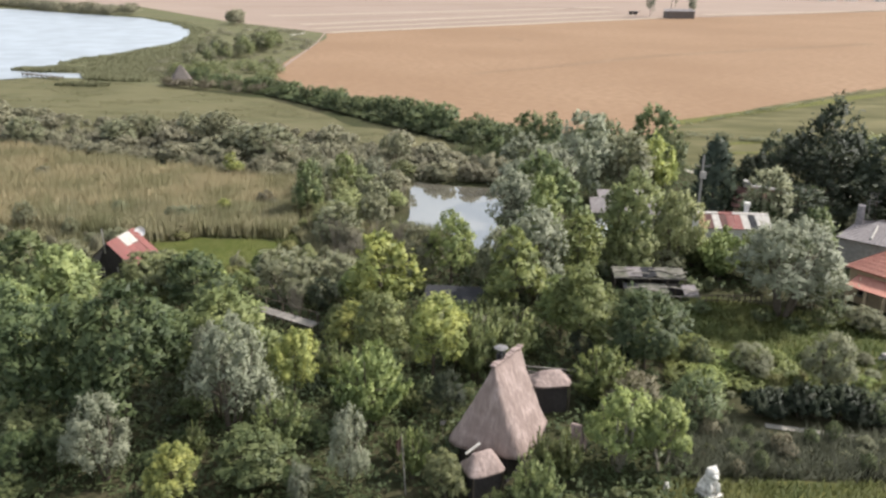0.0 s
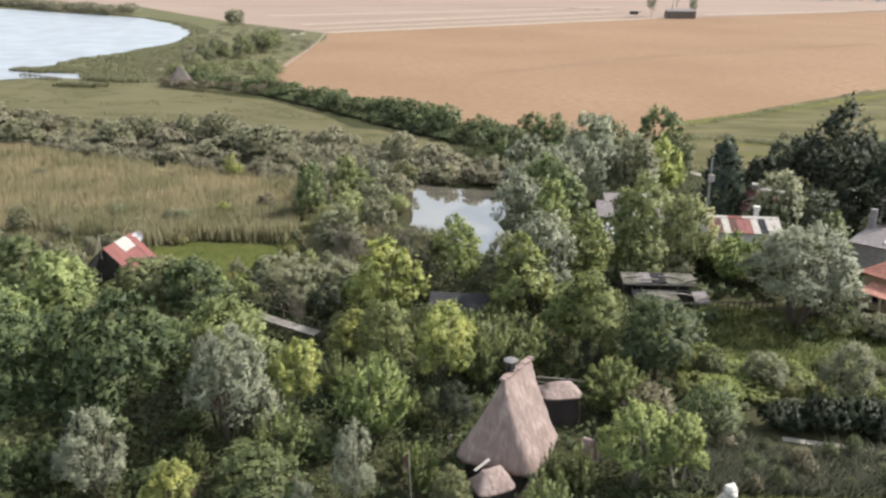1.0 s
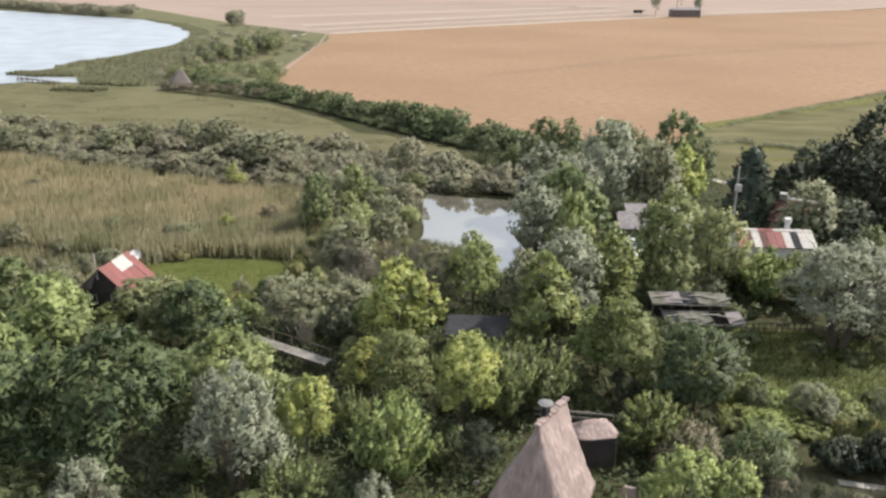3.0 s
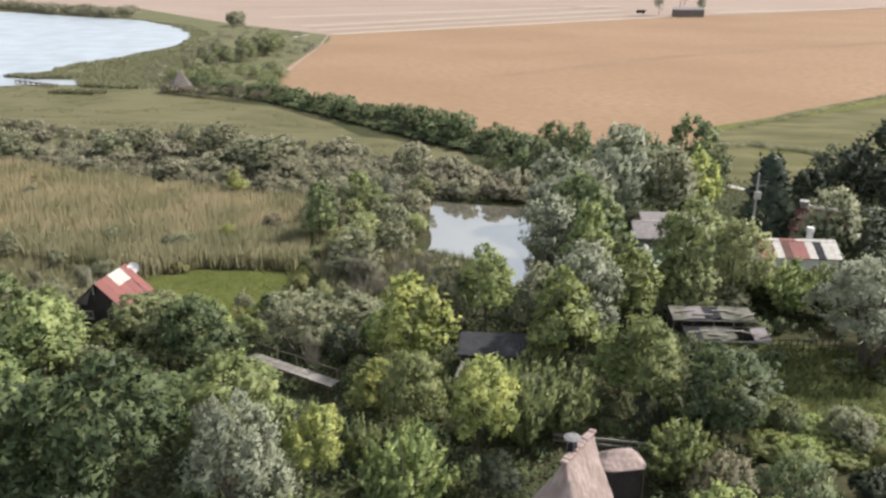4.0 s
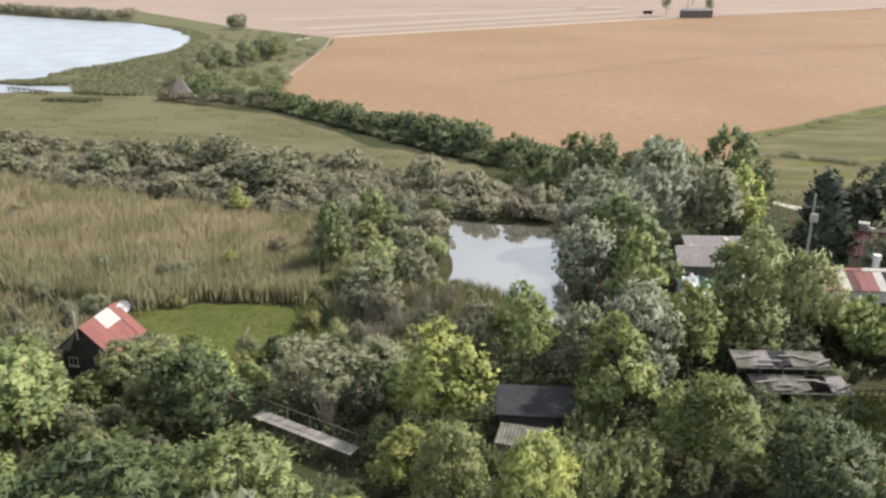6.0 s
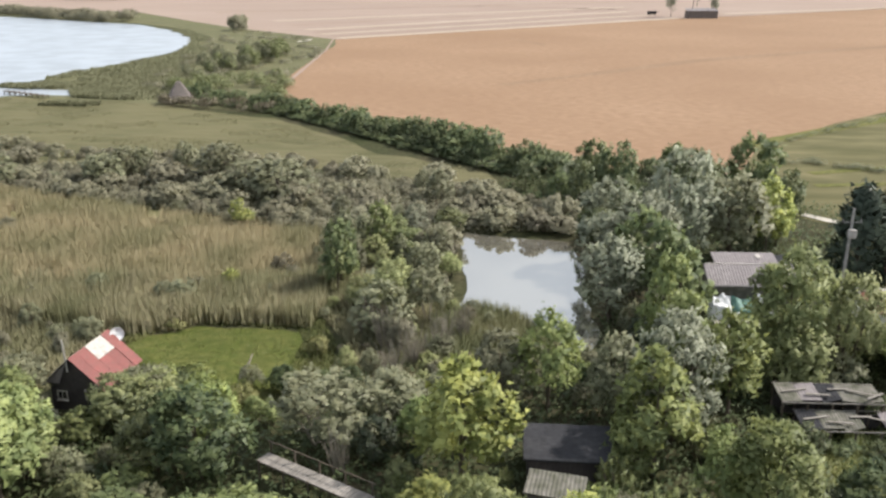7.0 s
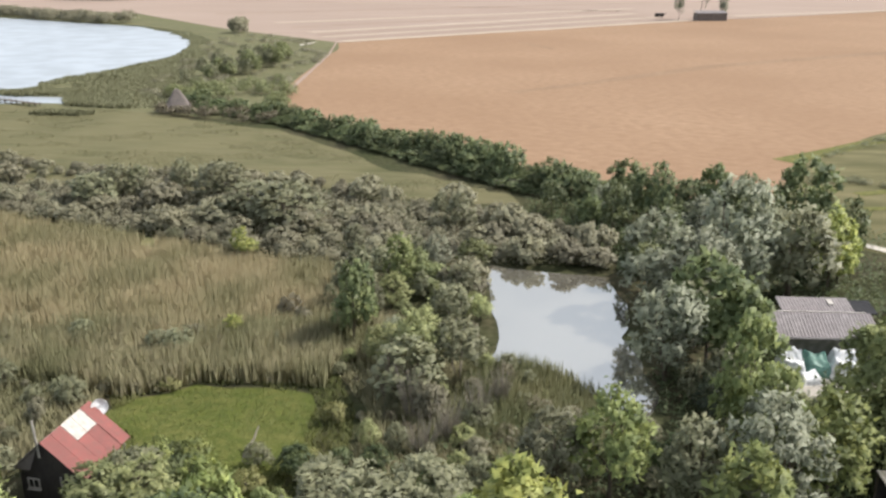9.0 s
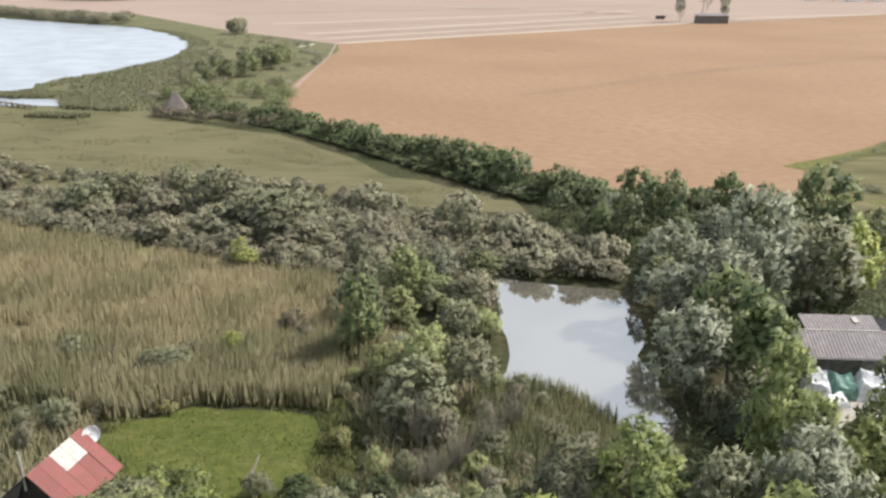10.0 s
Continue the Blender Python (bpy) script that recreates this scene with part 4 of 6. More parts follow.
fill([(-27, 98), (-14, 89), (-13, 98), (-13.0, 104), (-13.4, 122), (-29, 122)], 380, ["olive_tree", "pale_tree", "olive_tree", "scrub_bush", "moss_tree"], 2.6, 5.0, 1.0, 0.33, "bushes beside the pond")
fill([(-26, 99), (-14, 99), (-13.6, 122), (-28, 122)], 220, ["olive_tree", "pale_tree", "willow_tree", "scrub_bush"], 3.4, 5.4, 0.9, 0.28, "bushes beside the pond")
fill([(-23, 96.6), (-22, 84), (-13, 80), (-4, 84), (-4, 92), (-9, 97), (-13.5, 98)], 260, ["olive_tree", "scrub_bush", "olive_tree", "pale_tree", "russet_bush"], 2.0, 3.8, 0.95, 0.34, "bushes beside the pond")
fill([(-43, 91), (-36, 94.4), (-26, 94.6), (-26, 98), (-43, 97)], 160, ["scrub_bush", "russet_bush", "olive_tree"], 1.1, 2.1, 1.3, 0.37, "bushes of the marsh")
fill([(8, 88), (22, 88), (22, 93.6), (9.5, 94)], 110, ["midgreen_tree", "moss_tree", "olive_tree", "layered_tree"], 2.4, 4.2, 1.0, 0.36)
for x, y, h, w in ((11.6, 92.6, 3.0, 3.2), (14.0, 92.2, 2.5, 3.2), (16.6, 92.0, 2.8, 3.4), (19.2, 92.0, 2.6, 3.2), (21.4, 93.6, 2.8, 3.0)):
    plant("moss_tree", x, y, h, w)
# banks of the pond and the wood behind it
fill([(1.0, 84), (11, 86), (10.5, 96), (11, 108), (9, 124), (1.6, 124), (2.0, 108), (1.6, 99), (2.6, 92)], 420, ["shade_tree", "olive_tree", "broadleaf_tree", "moss_tree", "olive_tree"], 3.2, 5.6, 0.9, 0.36)
fill([(2, 124), (27, 118), (28, 128), (27, 139), (8, 146), (-6, 150)], 300, ["hedge_tree", "olive_tree", "willow_tree", "shade_tree", "midgreen_tree"], 3.8, 6.4, 0.9, 0.38)
fill([(-24, 86), (-13, 78), (3, 77), (12, 84), (2, 86), (-4, 87), (-14, 88)], 200, ["olive_tree", "broadleaf_tree", "moss_tree", "broadleaf_tree"], 2.0, 3.8, 0.95, 0.38)
fill([(11, 84), (24, 84), (24, 92), (11, 95)], 120, ["olive_tree", "spray_bush", "lime_tree"], 3.2, 5.4, 0.95, 0.38)
for x, y, h, w in ((33.2, 75.4, 2.2, 3.0), (34.6, 73.2, 2.0, 2.8), (36.4, 70.8, 2.2, 3.0), (31.8, 78.0, 2.6, 3.0)):
    plant("green_bush", x, y, h, w)
fill([(21, 75.5), (34, 76), (36, 84), (20, 84)], 120, ["green_bush", "olive_tree", "spray_bush"], 1.6, 3.2, 1.1, 0.4)
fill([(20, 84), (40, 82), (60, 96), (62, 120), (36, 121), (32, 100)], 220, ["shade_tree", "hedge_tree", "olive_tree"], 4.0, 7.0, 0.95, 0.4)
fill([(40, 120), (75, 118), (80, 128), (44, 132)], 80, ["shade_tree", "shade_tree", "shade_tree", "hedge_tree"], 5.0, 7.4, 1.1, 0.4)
# the wood itself
fill([(-48, 47), (-7, 47), (-6, 50), (-9, 60), (-48, 60)], 420, ["broadleaf_tree", "midgreen_tree", "moss_tree", "midgreen_tree", "spray_bush"], 3.0, 5.2, 0.95, 0.35)
fill([(-48, 36), (-6, 36), (-6, 47), (-48, 47)], 300, ["broadleaf_tree", "midgreen_tree", "spray_bush"], 2.0, 3.4, 1.1, 0.35)
fill([(-85, 60), (-22, 60), (-24, 68), (-32, 73), (-44, 76), (-60, 84), (-100, 95)], 600, ["midgreen_tree", "lime_tree", "moss_tree", "lime_tree", "moss_tree", "olive_tree"], 3.2, 5.6, 0.95, 0.33)
fill([(-60, 82), (-46, 76), (-43.5, 82), (-44, 92), (-60, 95), (-90, 95)], 160, ["olive_tree", "russet_bush", "scrub_bush"], 1.8, 3.2, 1.0, 0.38)
fill([(-22, 58), (12, 58), (13, 76), (-4, 78), (-22, 79)], 600, ["spray_bush", "moss_tree", "shade_tree", "layered_tree", "olive_tree", "spray_bush"], 2.8, 4.8, 0.95, 0.33)
fill([(-8, 36), (12, 36), (13, 58), (-8, 58)], 260, ["shade_tree", "spray_bush", "moss_tree", "green_bush"], 1.6, 3.2, 0.95, 0.36)
fill([(12, 57.5), (32, 56.5), (36, 66), (14, 66)], 280, ["straw_bush", "olive_tree", "green_bush", "weed_bush"], 0.8, 1.8, 1.3, 0.38)
fill([(-35, 76.5), (-22, 76), (-21.5, 84), (-30, 81)], 60, ["green_bush", "olive_tree", "lime_tree"], 1.6, 3.2, 0.9, 0.4)
for x, y, h, w in ((-6.8, 65.8, 2.9, 2.8), (-4.2, 65.4, 3.2, 3.2), (-1.8, 66.2, 3.4, 3.2), (-0.4, 68.6, 3.8, 3.8), (0.6, 71.6, 4.4, 3.4), (-7.4, 70.0, 3.2, 2.6)):
    plant("spray_bush", x, y, h, w)
# clipped hedge, its shaded side coloured dark, and rows of scrub beside the footpath
for k in range(16):
    plant(("dark_bush", "dark_bush", "green_bush")[k % 3], 20.6 + k * 0.95, 56.6 - k * 0.05 + float(rng.uniform(-0.3, 0.3)), float(rng.uniform(1.9, 2.6)), float(rng.uniform(2.4, 3.2)), "plants of the dark hedge")
fill([(12.5, 48.4), (36, 49.5), (36, 53.6), (19, 53.2), (13, 56)], 420, ["green_bush", "olive_tree", "russet_bush", "moss_tree", "olive_tree"], 1.0, 2.1, 1.2, 0.33)
fill([(19, 57.6), (36, 56.6), (36, 59), (19, 60)], 90, ["green_bush", "moss_tree", "olive_tree"], 1.6, 3.0, 1.1, 0.36)
# lake shore
thicket("shore_scrub", [(-84, 232), (-71, 256), (-79, 352), (-92, 405), (-130, 452), (-150, 440), (-136, 372), (-126, 330), (-118, 290), (-106, 250)], 130, "scrub_bush", 0.7, 1.7, 3.6, "low olive scrub covering the lake shore")
thicket("shore_bushes", [(-98, 236), (-62, 222), (-66, 252), (-73, 266), (-100, 262)], 34, "moss_tree", 2.0, 3.6, 1.6, "green bushes where the hedge meets the shore")
thicket("shore_trees", [(-107, 272), (-92, 278), (-89, 330), (-98, 348), (-108, 302)], 20, "olive_tree", 3.6, 6.6, 1.0, "soft grey-green trees on the lake shore")
thicket("shore_green_trees", [(-104, 276), (-90, 282), (-86, 340), (-95, 352)], 22, "moss_tree", 3.4, 6.6, 1.0, "soft green trees on the lake shore")
thicket("shore_thicket", [(-150, 462), (-143, 462), (-142, 466), (-148, 468)], 6, "scrub_bush", 3.2, 8.0, 1.3, "brownish thicket beside the far lake shore")
thicket("hedge_end_scrub", [(-94, 221), (-82, 216), (-64, 208), (-60, 212), (-80, 224), (-92, 226)], 24, "russet_bush", 1.4, 2.6, 1.7, "grey-brown scrub at the end of the hedge")
thicket("pasture_scrub", [(38, 166), (44, 167), (48, 164), (55, 160), (54, 158), (48, 162), (44, 165), (37, 164)], 34, "olive_tree", 0.4, 1.0, 2.4, "thin line of low bushes across the pasture")
thicket("field_margin", [(41, 180), (53, 191), (75, 211), (103, 239), (101, 236), (73, 207), (52, 188), (40, 177)], 70, "olive_tree", 0.3, 0.8, 3.0, "rank olive margin between wheat and pasture")
thicket("far_shore_trees", [(-236, 522), (-290, 546), (-362, 606), (-470, 660), (-480, 690), (-370, 632), (-292, 566), (-240, 542)], 130, "scrub_bush", 4.0, 7.0, 2.0, "grey-green trees along the far lake shore")


# ---- buildings ----
def hip_roof(parent, length, width, eave, ridge, run, mat, ribs, amp=0.05, over=0.35, label=""):
    """Four roof slopes over a rectangle centred on the thing; run: how far the ridge's ends stand in from the ends (0: a gable)."""
    a, b = length / 2 + over, width / 2 + over
    c = [(-a, -b, eave), (a, -b, eave), (a, b, eave), (-a, b, eave)]
    r0, r1 = (-a + run, 0, ridge), (a - run, 0, ridge)
    part("roof", sheet(bmesh.new(), c[0], c[1], r0, r1, ribs, amp), mat, parent, label)
    part("roof", sheet(bmesh.new(), c[2], c[3], r1, r0, ribs, amp), mat, parent, label)
    if run:
        part("roof", sheet(bmesh.new(), c[1], c[2], r1, r1, ribs, amp), mat, parent, label)
        part("roof", sheet(bmesh.new(), c[3], c[0], r0, r0, ribs, amp), mat, parent, label)
    ridge_cap = tube(bmesh.new(), [Vector(r0) + Vector((0, 0, 0.05)), Vector(r1) + Vector((0, 0, 0.05))], [0.11, 0.11], 8)
    part("ridge_cap", ridge_cap, mat, parent)


def walls(parent, length, width, eave, mat, ridge=0.0, thick=0.25):
    """Four walls round a rectangle; with a ridge height the end walls rise to gables."""
    part("wall", boxed(0, -width / 2 + thick / 2, eave / 2, length, thick, eave), mat, parent)
    part("wall", boxed(0, width / 2 - thick / 2, eave / 2, length, thick, eave), mat, parent)
    for s in (-1, 1):
        bm = bmesh.new()
        w = width / 2 - thick - 0.003
        outline = [(-w, 0), (w, 0), (w, eave)] + ([(0, ridge - 0.1)] if ridge else []) + [(-w, eave)]
        x = s * (length / 2 - thick / 2)
        front, back = ([bm.verts.new((x + d, y, z)) for y, z in outline] for d in (-thick / 2, thick / 2))
        bm.faces.new(front)
        bm.faces.new(back[::-1])
        for i in range(len(front)):
            j = (i + 1) % len(front)
            bm.faces.new((front[i], back[i], back[j], front[j]))
        bmesh.ops.recalc_face_normals(bm, faces=bm.faces)
        part("wall", bm, mat, parent)


def window(parent, x, y, z, w, h, rz, frame_mat):
    """A framed window with a dark pane and a sill, set 3 mm proud of its wall."""
    root = new("window")
    root.parent = parent
    root.matrix_basis = pose(x, y, z, 0, 0, rz)
    bm = bmesh.new()
    for cx, cz, sx, sz in ((-w / 2, 0, 0.09, h + 0.09), (w / 2, 0, 0.09, h + 0.09), (0, h / 2, w - 0.1, 0.09), (0, -h / 2, w - 0.1, 0.09), (0, 0, 0.05, h - 0.1)):
        box(bm, cx, -0.03, cz, sx, 0.08, sz)
    part("window_frame", bm, frame_mat, root)
    part("pane", boxed(0, -0.012, 0, w - 0.08, 0.02, h - 0.08), M["black"], root)
    part("window_sill", boxed(0, -0.08, -h / 2 - 0.1, w + 0.2, 0.18, 0.05), frame_mat, root)


def stack(parent, x, y, z0, z1, w, mat, cap):
    """A chimney with a wider head and a flue."""
    root = new("chimney")
    root.parent = parent
    root.matrix_basis = pose(x, y, z0)
    h = z1 - z0
    part("shaft", boxed(0, 0, (h - 0.45) / 2, w, w, h - 0.45, bevel=0.02), mat, root)
    bm = box(bmesh.new(), 0, 0, h - 0.38, w * 1.35, w * 1.35, 0.14, bevel=0.02)
    box(bm, 0, 0, h - 0.05, w * 1.4, w * 1.4, 0.1, bevel=0.02)
    part("head", bm, cap, root)
    bm = bmesh.new()
    for sx in (-1, 1):
        for sy in (-1, 1):
            box(bm, sx * w * 0.45, sy * w * 0.45, h - 0.205, 0.1, 0.1, 0.21)
    part("flue", bm, cap, root)


def thatch_roof(name, a0, b0, z0, a1, b1, z1, seed, rings=22, around=64, turn=0.0, shift=(0, 0), square=0.46):
    """A steep thatched roof: rounded rectangle at the eave, a short ridge on top, with stepped courses and a thick edge."""
    bm, rows = bmesh.new(), []
    for i in range(rings + 1):
        t = i / rings
        s = t ** 0.92
        a, b = a0 + (a1 - a0) * s, b0 + (b1 - b0) * s
        z = z0 + (z1 - z0) * t
        row = []
        for k in range(around):
            th = 2 * math.pi * k / around
            c, sn = math.cos(th), math.sin(th)
            x, y = a * math.copysign(abs(c) ** square, c), b * math.copysign(abs(sn) ** square, sn)
            twist = turn * (1 - s)
            x, y = x * math.cos(twist) - y * math.sin(twist) + shift[0] * (1 - s), x * math.sin(twist) + y * math.cos(twist) + shift[1] * (1 - s)
            lump = 0.09 * noise.noise(Vector((x * 0.9, y * 0.9, z * 0.6 + seed))) + 0.05 * noise.noise(Vector((x * 3, y * 3, z * 2 + seed)))
            step = 0.03 * (1 - (t * 4 + 0.15 * noise.noise(Vector((x, y, seed)))) % 1) if t < 0.97 else 0
            d = Vector((x, y, 0)).normalized() * (lump + step)
            row.append(bm.verts.new((x + d.x, y + d.y, z + 0.04 * noise.noise(Vector((x * 2, y * 2, seed))))))
        rows.append(row)
    edge = [bm.verts.new((v.co.x * 0.9, v.co.y * 0.9, z0 - 0.12)) for v in rows[0]]
    rows.insert(0, edge)
    for p, q in zip(rows, rows[1:]):
        for k in range(around):
            bm.faces.new((p[k], p[(k + 1) % around], q[(k + 1) % around], q[k]))
    bm.faces.new(rows[-1])
    bm.faces.new(edge[::-1])
    bmesh.ops.recalc_face_normals(bm, faces=bm.faces)
    for f in bm.faces:
        f.smooth = True
    return bm


# the tall thatched hut
hut = thing("thatched_hut", 1.3, 49.5, 0, 60.6, "tall steep thatched fishing hut with a metal chimney among trees", "hut")
part("roof", thatch_roof("roof", 3.05, 2.85, 1.9, 1.75, 0.1, 7.55, 1.0, turn=radians(11.4), shift=(-0.13, 0.33), square=0.38), M["thatch"], hut, "steep reed thatch, greyish pink and weathered")
for k in range(12):
    x = -1.75 + k * 0.32
    part("ridge_cap", boxed(x, 0, 7.55 + 0.05 * math.sin(k * 1.7), 0.34, 0.42, 0.2, rx=4 * math.sin(k), bevel=0.05), M["thatch"], hut)
for y in (-1, 1):
    for k in range(28):
        part("board", boxed(-2.7 + k * 0.2, y * 1.75, 0.95, 0.19, 0.05, 1.9 + 0.02 * (k % 3)), M["darkwood"], hut)
for x in (-1, 1):
    for k in range(17):
        part("board", boxed(x * 2.78, -1.6 + k * 0.2, 0.95, 0.05, 0.19, 1.9 + 0.02 * (k % 3)), M["darkwood"], hut)
part("door", boxed(-2.83, 0.2, 0.95, 0.06, 0.95, 1.9, bevel=0.01), M["greywood"], hut)
flue = new("chimney")
flue.parent = hut
flue.matrix_basis = pose(-0.55, 0.15, 6.9)
part("shaft", boxed(0, 0, 0.45, 0.46, 0.4, 1.2, bevel=0.02), M["black"], flue, "dark sooty metal shaft")
bm = bmesh.new()
for sx in (-1, 1):
    for sy in (-1, 1):
        tube(bm, [(sx * 0.22, sy * 0.18, 0.5), (sx * 0.22, sy * 0.18, 1.45)], [0.025, 0.025])
part("cap_legs", bm, M["steel"], flue)
bm = bmesh.new()
bmesh.ops.create_cone(bm, cap_ends=True, segments=20, radius1=0.46, radius2=0.2, depth=0.1, matrix=pose(0, 0, 1.48))
part("cap", bm, M["steel"], flue, "round pale metal rain cap")


def small_thatch(x, y, rz, a, b, z0, z1, label, ridge=0.5):
    root = thing("thatched_shed", x, y, 0, rz, label, "shed", "small thatched sheds")
    part("roof", thatch_roof("roof", a, b, z0, a * ridge, 0.12, z1, x, 10, 40), M["thatch"], root)
    part("wall", boxed(0, 0, z0 / 2, a * 1.5, b * 1.5, z0), M["darkwood"], root)
    for sx in (-1, 1):
        for sy in (-1, 1):
            part("post", tube(bmesh.new(), [(sx * a * 0.82, sy * b * 0.82, -0.1), (sx * a * 0.82, sy * b * 0.82, z0)], [0.07, 0.06]), M["bark"], root)


small_thatch(4.7, 56.3, 12, 1.6, 1.15, 2.3, 3.1, "small thatched shed behind the tall hut")
small_thatch(-0.1, 45.2, 30, 1.3, 1.1, 1.9, 3.0, "small thatched porch before the tall hut")
small_thatch(6.2, 49.8, -20, 0.75, 0.6, 1.0, 2.5, "tiny thatched woodshed beside the tall hut")
lid = thing("white_board", -0.7, 45.8, 2.7, 40, "short white board lying on the porch thatch", "board")
part("board", boxed(0, 0, 0.1, 1.2, 0.2, 0.07, ry=-18, bevel=0.01), M["whitemetal"], lid)
lamp = thing("white_sign", -3.0, 51.6, 0, 15, "small white sign on a post", "sign")
part("post", tube(bmesh.new(), [(0, 0, -0.05), (0, 0, 1.0)], [0.03, 0.03]), M["greywood"], lamp)
part("panel", boxed(0, -0.03, 1.05, 0.34, 0.04, 0.34, bevel=0.01), M["whitemetal"], lamp)

deck = thing("rail_fence", 4.2, 60.8, 0, -6.5, "low weathered plank rail between the bushes", "fence")
for z in (0.55, 1.0):
    part("rail", boxed(0, 0, z, 6.6, 0.09, 0.16, bevel=0.01), M["greywood"], deck)
for k in range(5):
    part("post", boxed(-3.2 + k * 1.6, 0.08, 0.55, 0.1, 0.08, 1.2), M["bark"], deck)

# flag
mast = thing("flagpole", -5.1, 44.7, 0, 0, "thin flagpole with a limp faded flag", "flagpole")
part("pole", tube(bmesh.new(), [(0.25, -0.2, 0), (0, 0, 4.3)], [0.045, 0.03]), M["greywood"], mast)
bm, cols = bmesh.new(), []
for i in range(7):
    f = i / 6
    cols.append([bm.verts.new((-0.04 - 0.34 * f + 0.05 * math.sin(7 * f), 0.08 * math.sin(9 * f), 4.15 - 0.5 * f - 1.15 * j / 4)) for j in range(5)])
for p, q in zip(cols, cols[1:]):
    for j in range(4):
        bm.faces.new((p[j], p[j + 1], q[j + 1], q[j]))
bmesh.ops.solidify(bm, geom=bm.faces[:], thickness=0.012)
flag_mesh = part("flag", bm, M["red"], mast, "faded red and yellow cloth")
flag_mesh.data.materials.append(M["yellowcloth"])
for f in flag_mesh.data.polygons:
    f.material_index = 1 if f.center.z < 3.2 else 0

# statue and its smaller neighbour
def statue(x, y, rz, h, label):
    bm = bmesh.new()
    box(bm, 0, 0, 0.09 * h, 0.56 * h, 0.56 * h, 0.18 * h, bevel=0.03)
    for cx, cy, cz, rx_, ry_, rz_ in ((0, 0.08, 0.36, 0.25, 0.26, 0.22), (0, 0.02, 0.56, 0.21, 0.2, 0.24), (0, -0.02, 0.8, 0.2, 0.19, 0.19), (-0.1, 0.02, 0.93, 0.07, 0.06, 0.07), (0.11, 0.03, 0.92, 0.07, 0.06, 0.07),
                                      (-0.03, -0.2, 0.77, 0.1, 0.11, 0.08), (0.13, -0.16, 0.36, 0.08, 0.09, 0.2), (-0.13, -0.16, 0.36, 0.08, 0.09, 0.2), (0.2, 0.12, 0.3, 0.1, 0.16, 0.13), (-0.2, 0.12, 0.3, 0.1, 0.16, 0.13)):
        made = bmesh.ops.create_icosphere(bm, subdivisions=2, radius=1, matrix=pose(cx * h, cy * h, cz * h) @ Matrix.Diagonal((rx_ * h, ry_ * h, rz_ * h, 1)))
        for v in made["verts"]:
            v.co += v.co.normalized() * 0.02 * h * noise.noise(v.co * 6)
    ob = part("statue", bm, M["stone"], None)
    ob.matrix_basis = pose(x, y, 0, 0, 0, rz)
    return tagged(ob, label, "statue")


statue(14.3, 45.9, 25, 2.25, "white weathered stone statue on a block in the grass")
statue(11.7, 46.3, -10, 0.7, "small white stone ornament under the trees")

# the red-roofed hut on the lawn
red = thing("red_roofed_hut", -39.0, 80.0, 0, 83.0, "dark wooden hut with a red sheet roof and white panel", "hut")
L, W, EAVE, RIDGE = 4.5, 4.4, 2.55, 4.6
for s in (-1, 1):
    for k in range(22):
        part("board", boxed(-L / 2 + 0.15 + k * 0.2, s * (W / 2 - 0.1), EAVE / 2 + 0.05, 0.19, 0.05, EAVE + 0.1 + 0.02 * (k % 2)), M["darkwood"], red)
for s in (-1, 1):
    for k in range(20):
        y = -W / 2 + 0.25 + k * 0.206
        part("board", boxed(s * (L / 2 - 0.1), y, (RIDGE - 0.15 - abs(y) * 0.93) / 2, 0.05, 0.2, RIDGE - 0.2 - abs(y) * 0.93), M["darkwood"], red)
bm = bmesh.new()
sheet(bm, (-L / 2 - 0.14, 2.35, 2.35), (-L / 2 - 0.14, 1.2, 2.35), (-L / 2 - 0.14, 1.25, 3.35), (-L / 2 - 0.14, 0.5, 4.0), 4, 0.02, 0.03)
part("gable_sheet", bm, M["greymetal"], red, "pale grey sheet nailed over the boards")
n = 5
for k in range(n):
    x0, x1 = -L / 2 - 0.35 + k * (L + 0.7) / n, -L / 2 - 0.35 + (k + 1) * (L + 0.7) / n - 0.02
    lift = 0.06 if k >= 4 else 0.0
    mid = 0.6
    ey, ez = -W / 2 - 0.5, EAVE - 0.4
    my, mz = ey * (1 - mid), ez + (RIDGE - ez) * mid
    if k in (2, 3):
        part("roof_sheet", sheet(bmesh.new(), (x0, ey, ez), (x1, ey, ez), (x0, my, mz), (x1, my, mz), 6, 0.025, 0.03), M["redmetal"], red)
        part("roof_sheet", sheet(bmesh.new(), (x0, my, mz + 0.03), (x1, my, mz + 0.03), (x0, 0, RIDGE + 0.03), (x1, 0, RIDGE + 0.03), 3, 0.01, 0.03), M["whitemetal"], red, "white replacement panel")
    else:
        part("roof_sheet", sheet(bmesh.new(), (x0, ey, ez + lift), (x1, ey, ez + lift), (x0, 0, RIDGE + lift), (x1, 0, RIDGE + lift), 6, 0.025, 0.03), M["redmetal"], red)
    part("roof_sheet", sheet(bmesh.new(), (x0, -ey, ez), (x1, -ey, ez), (x0, 0.01, RIDGE - 0.01), (x1, 0.01, RIDGE - 0.01), 6, 0.025, 0.03), M["greymetal"], red)
window(red, -L / 2 - 0.02 + 0.0, 1.15, 1.35, 0.75, 0.65, -90, M["whitemetal"])
part("plank", boxed(-L / 2 + 0.04, -0.75, 1.5, 0.05, 0.14, 0.9), M["whitemetal"], red)
for x in (0.2, 1.2, 2.1):
    part("porch_post", tube(bmesh.new(), [(x, -W / 2 - 0.3, 0), (x, -W / 2 - 0.3, EAVE - 0.3)], [0.06, 0.06]), M["whitemetal"], red, "white painted post")
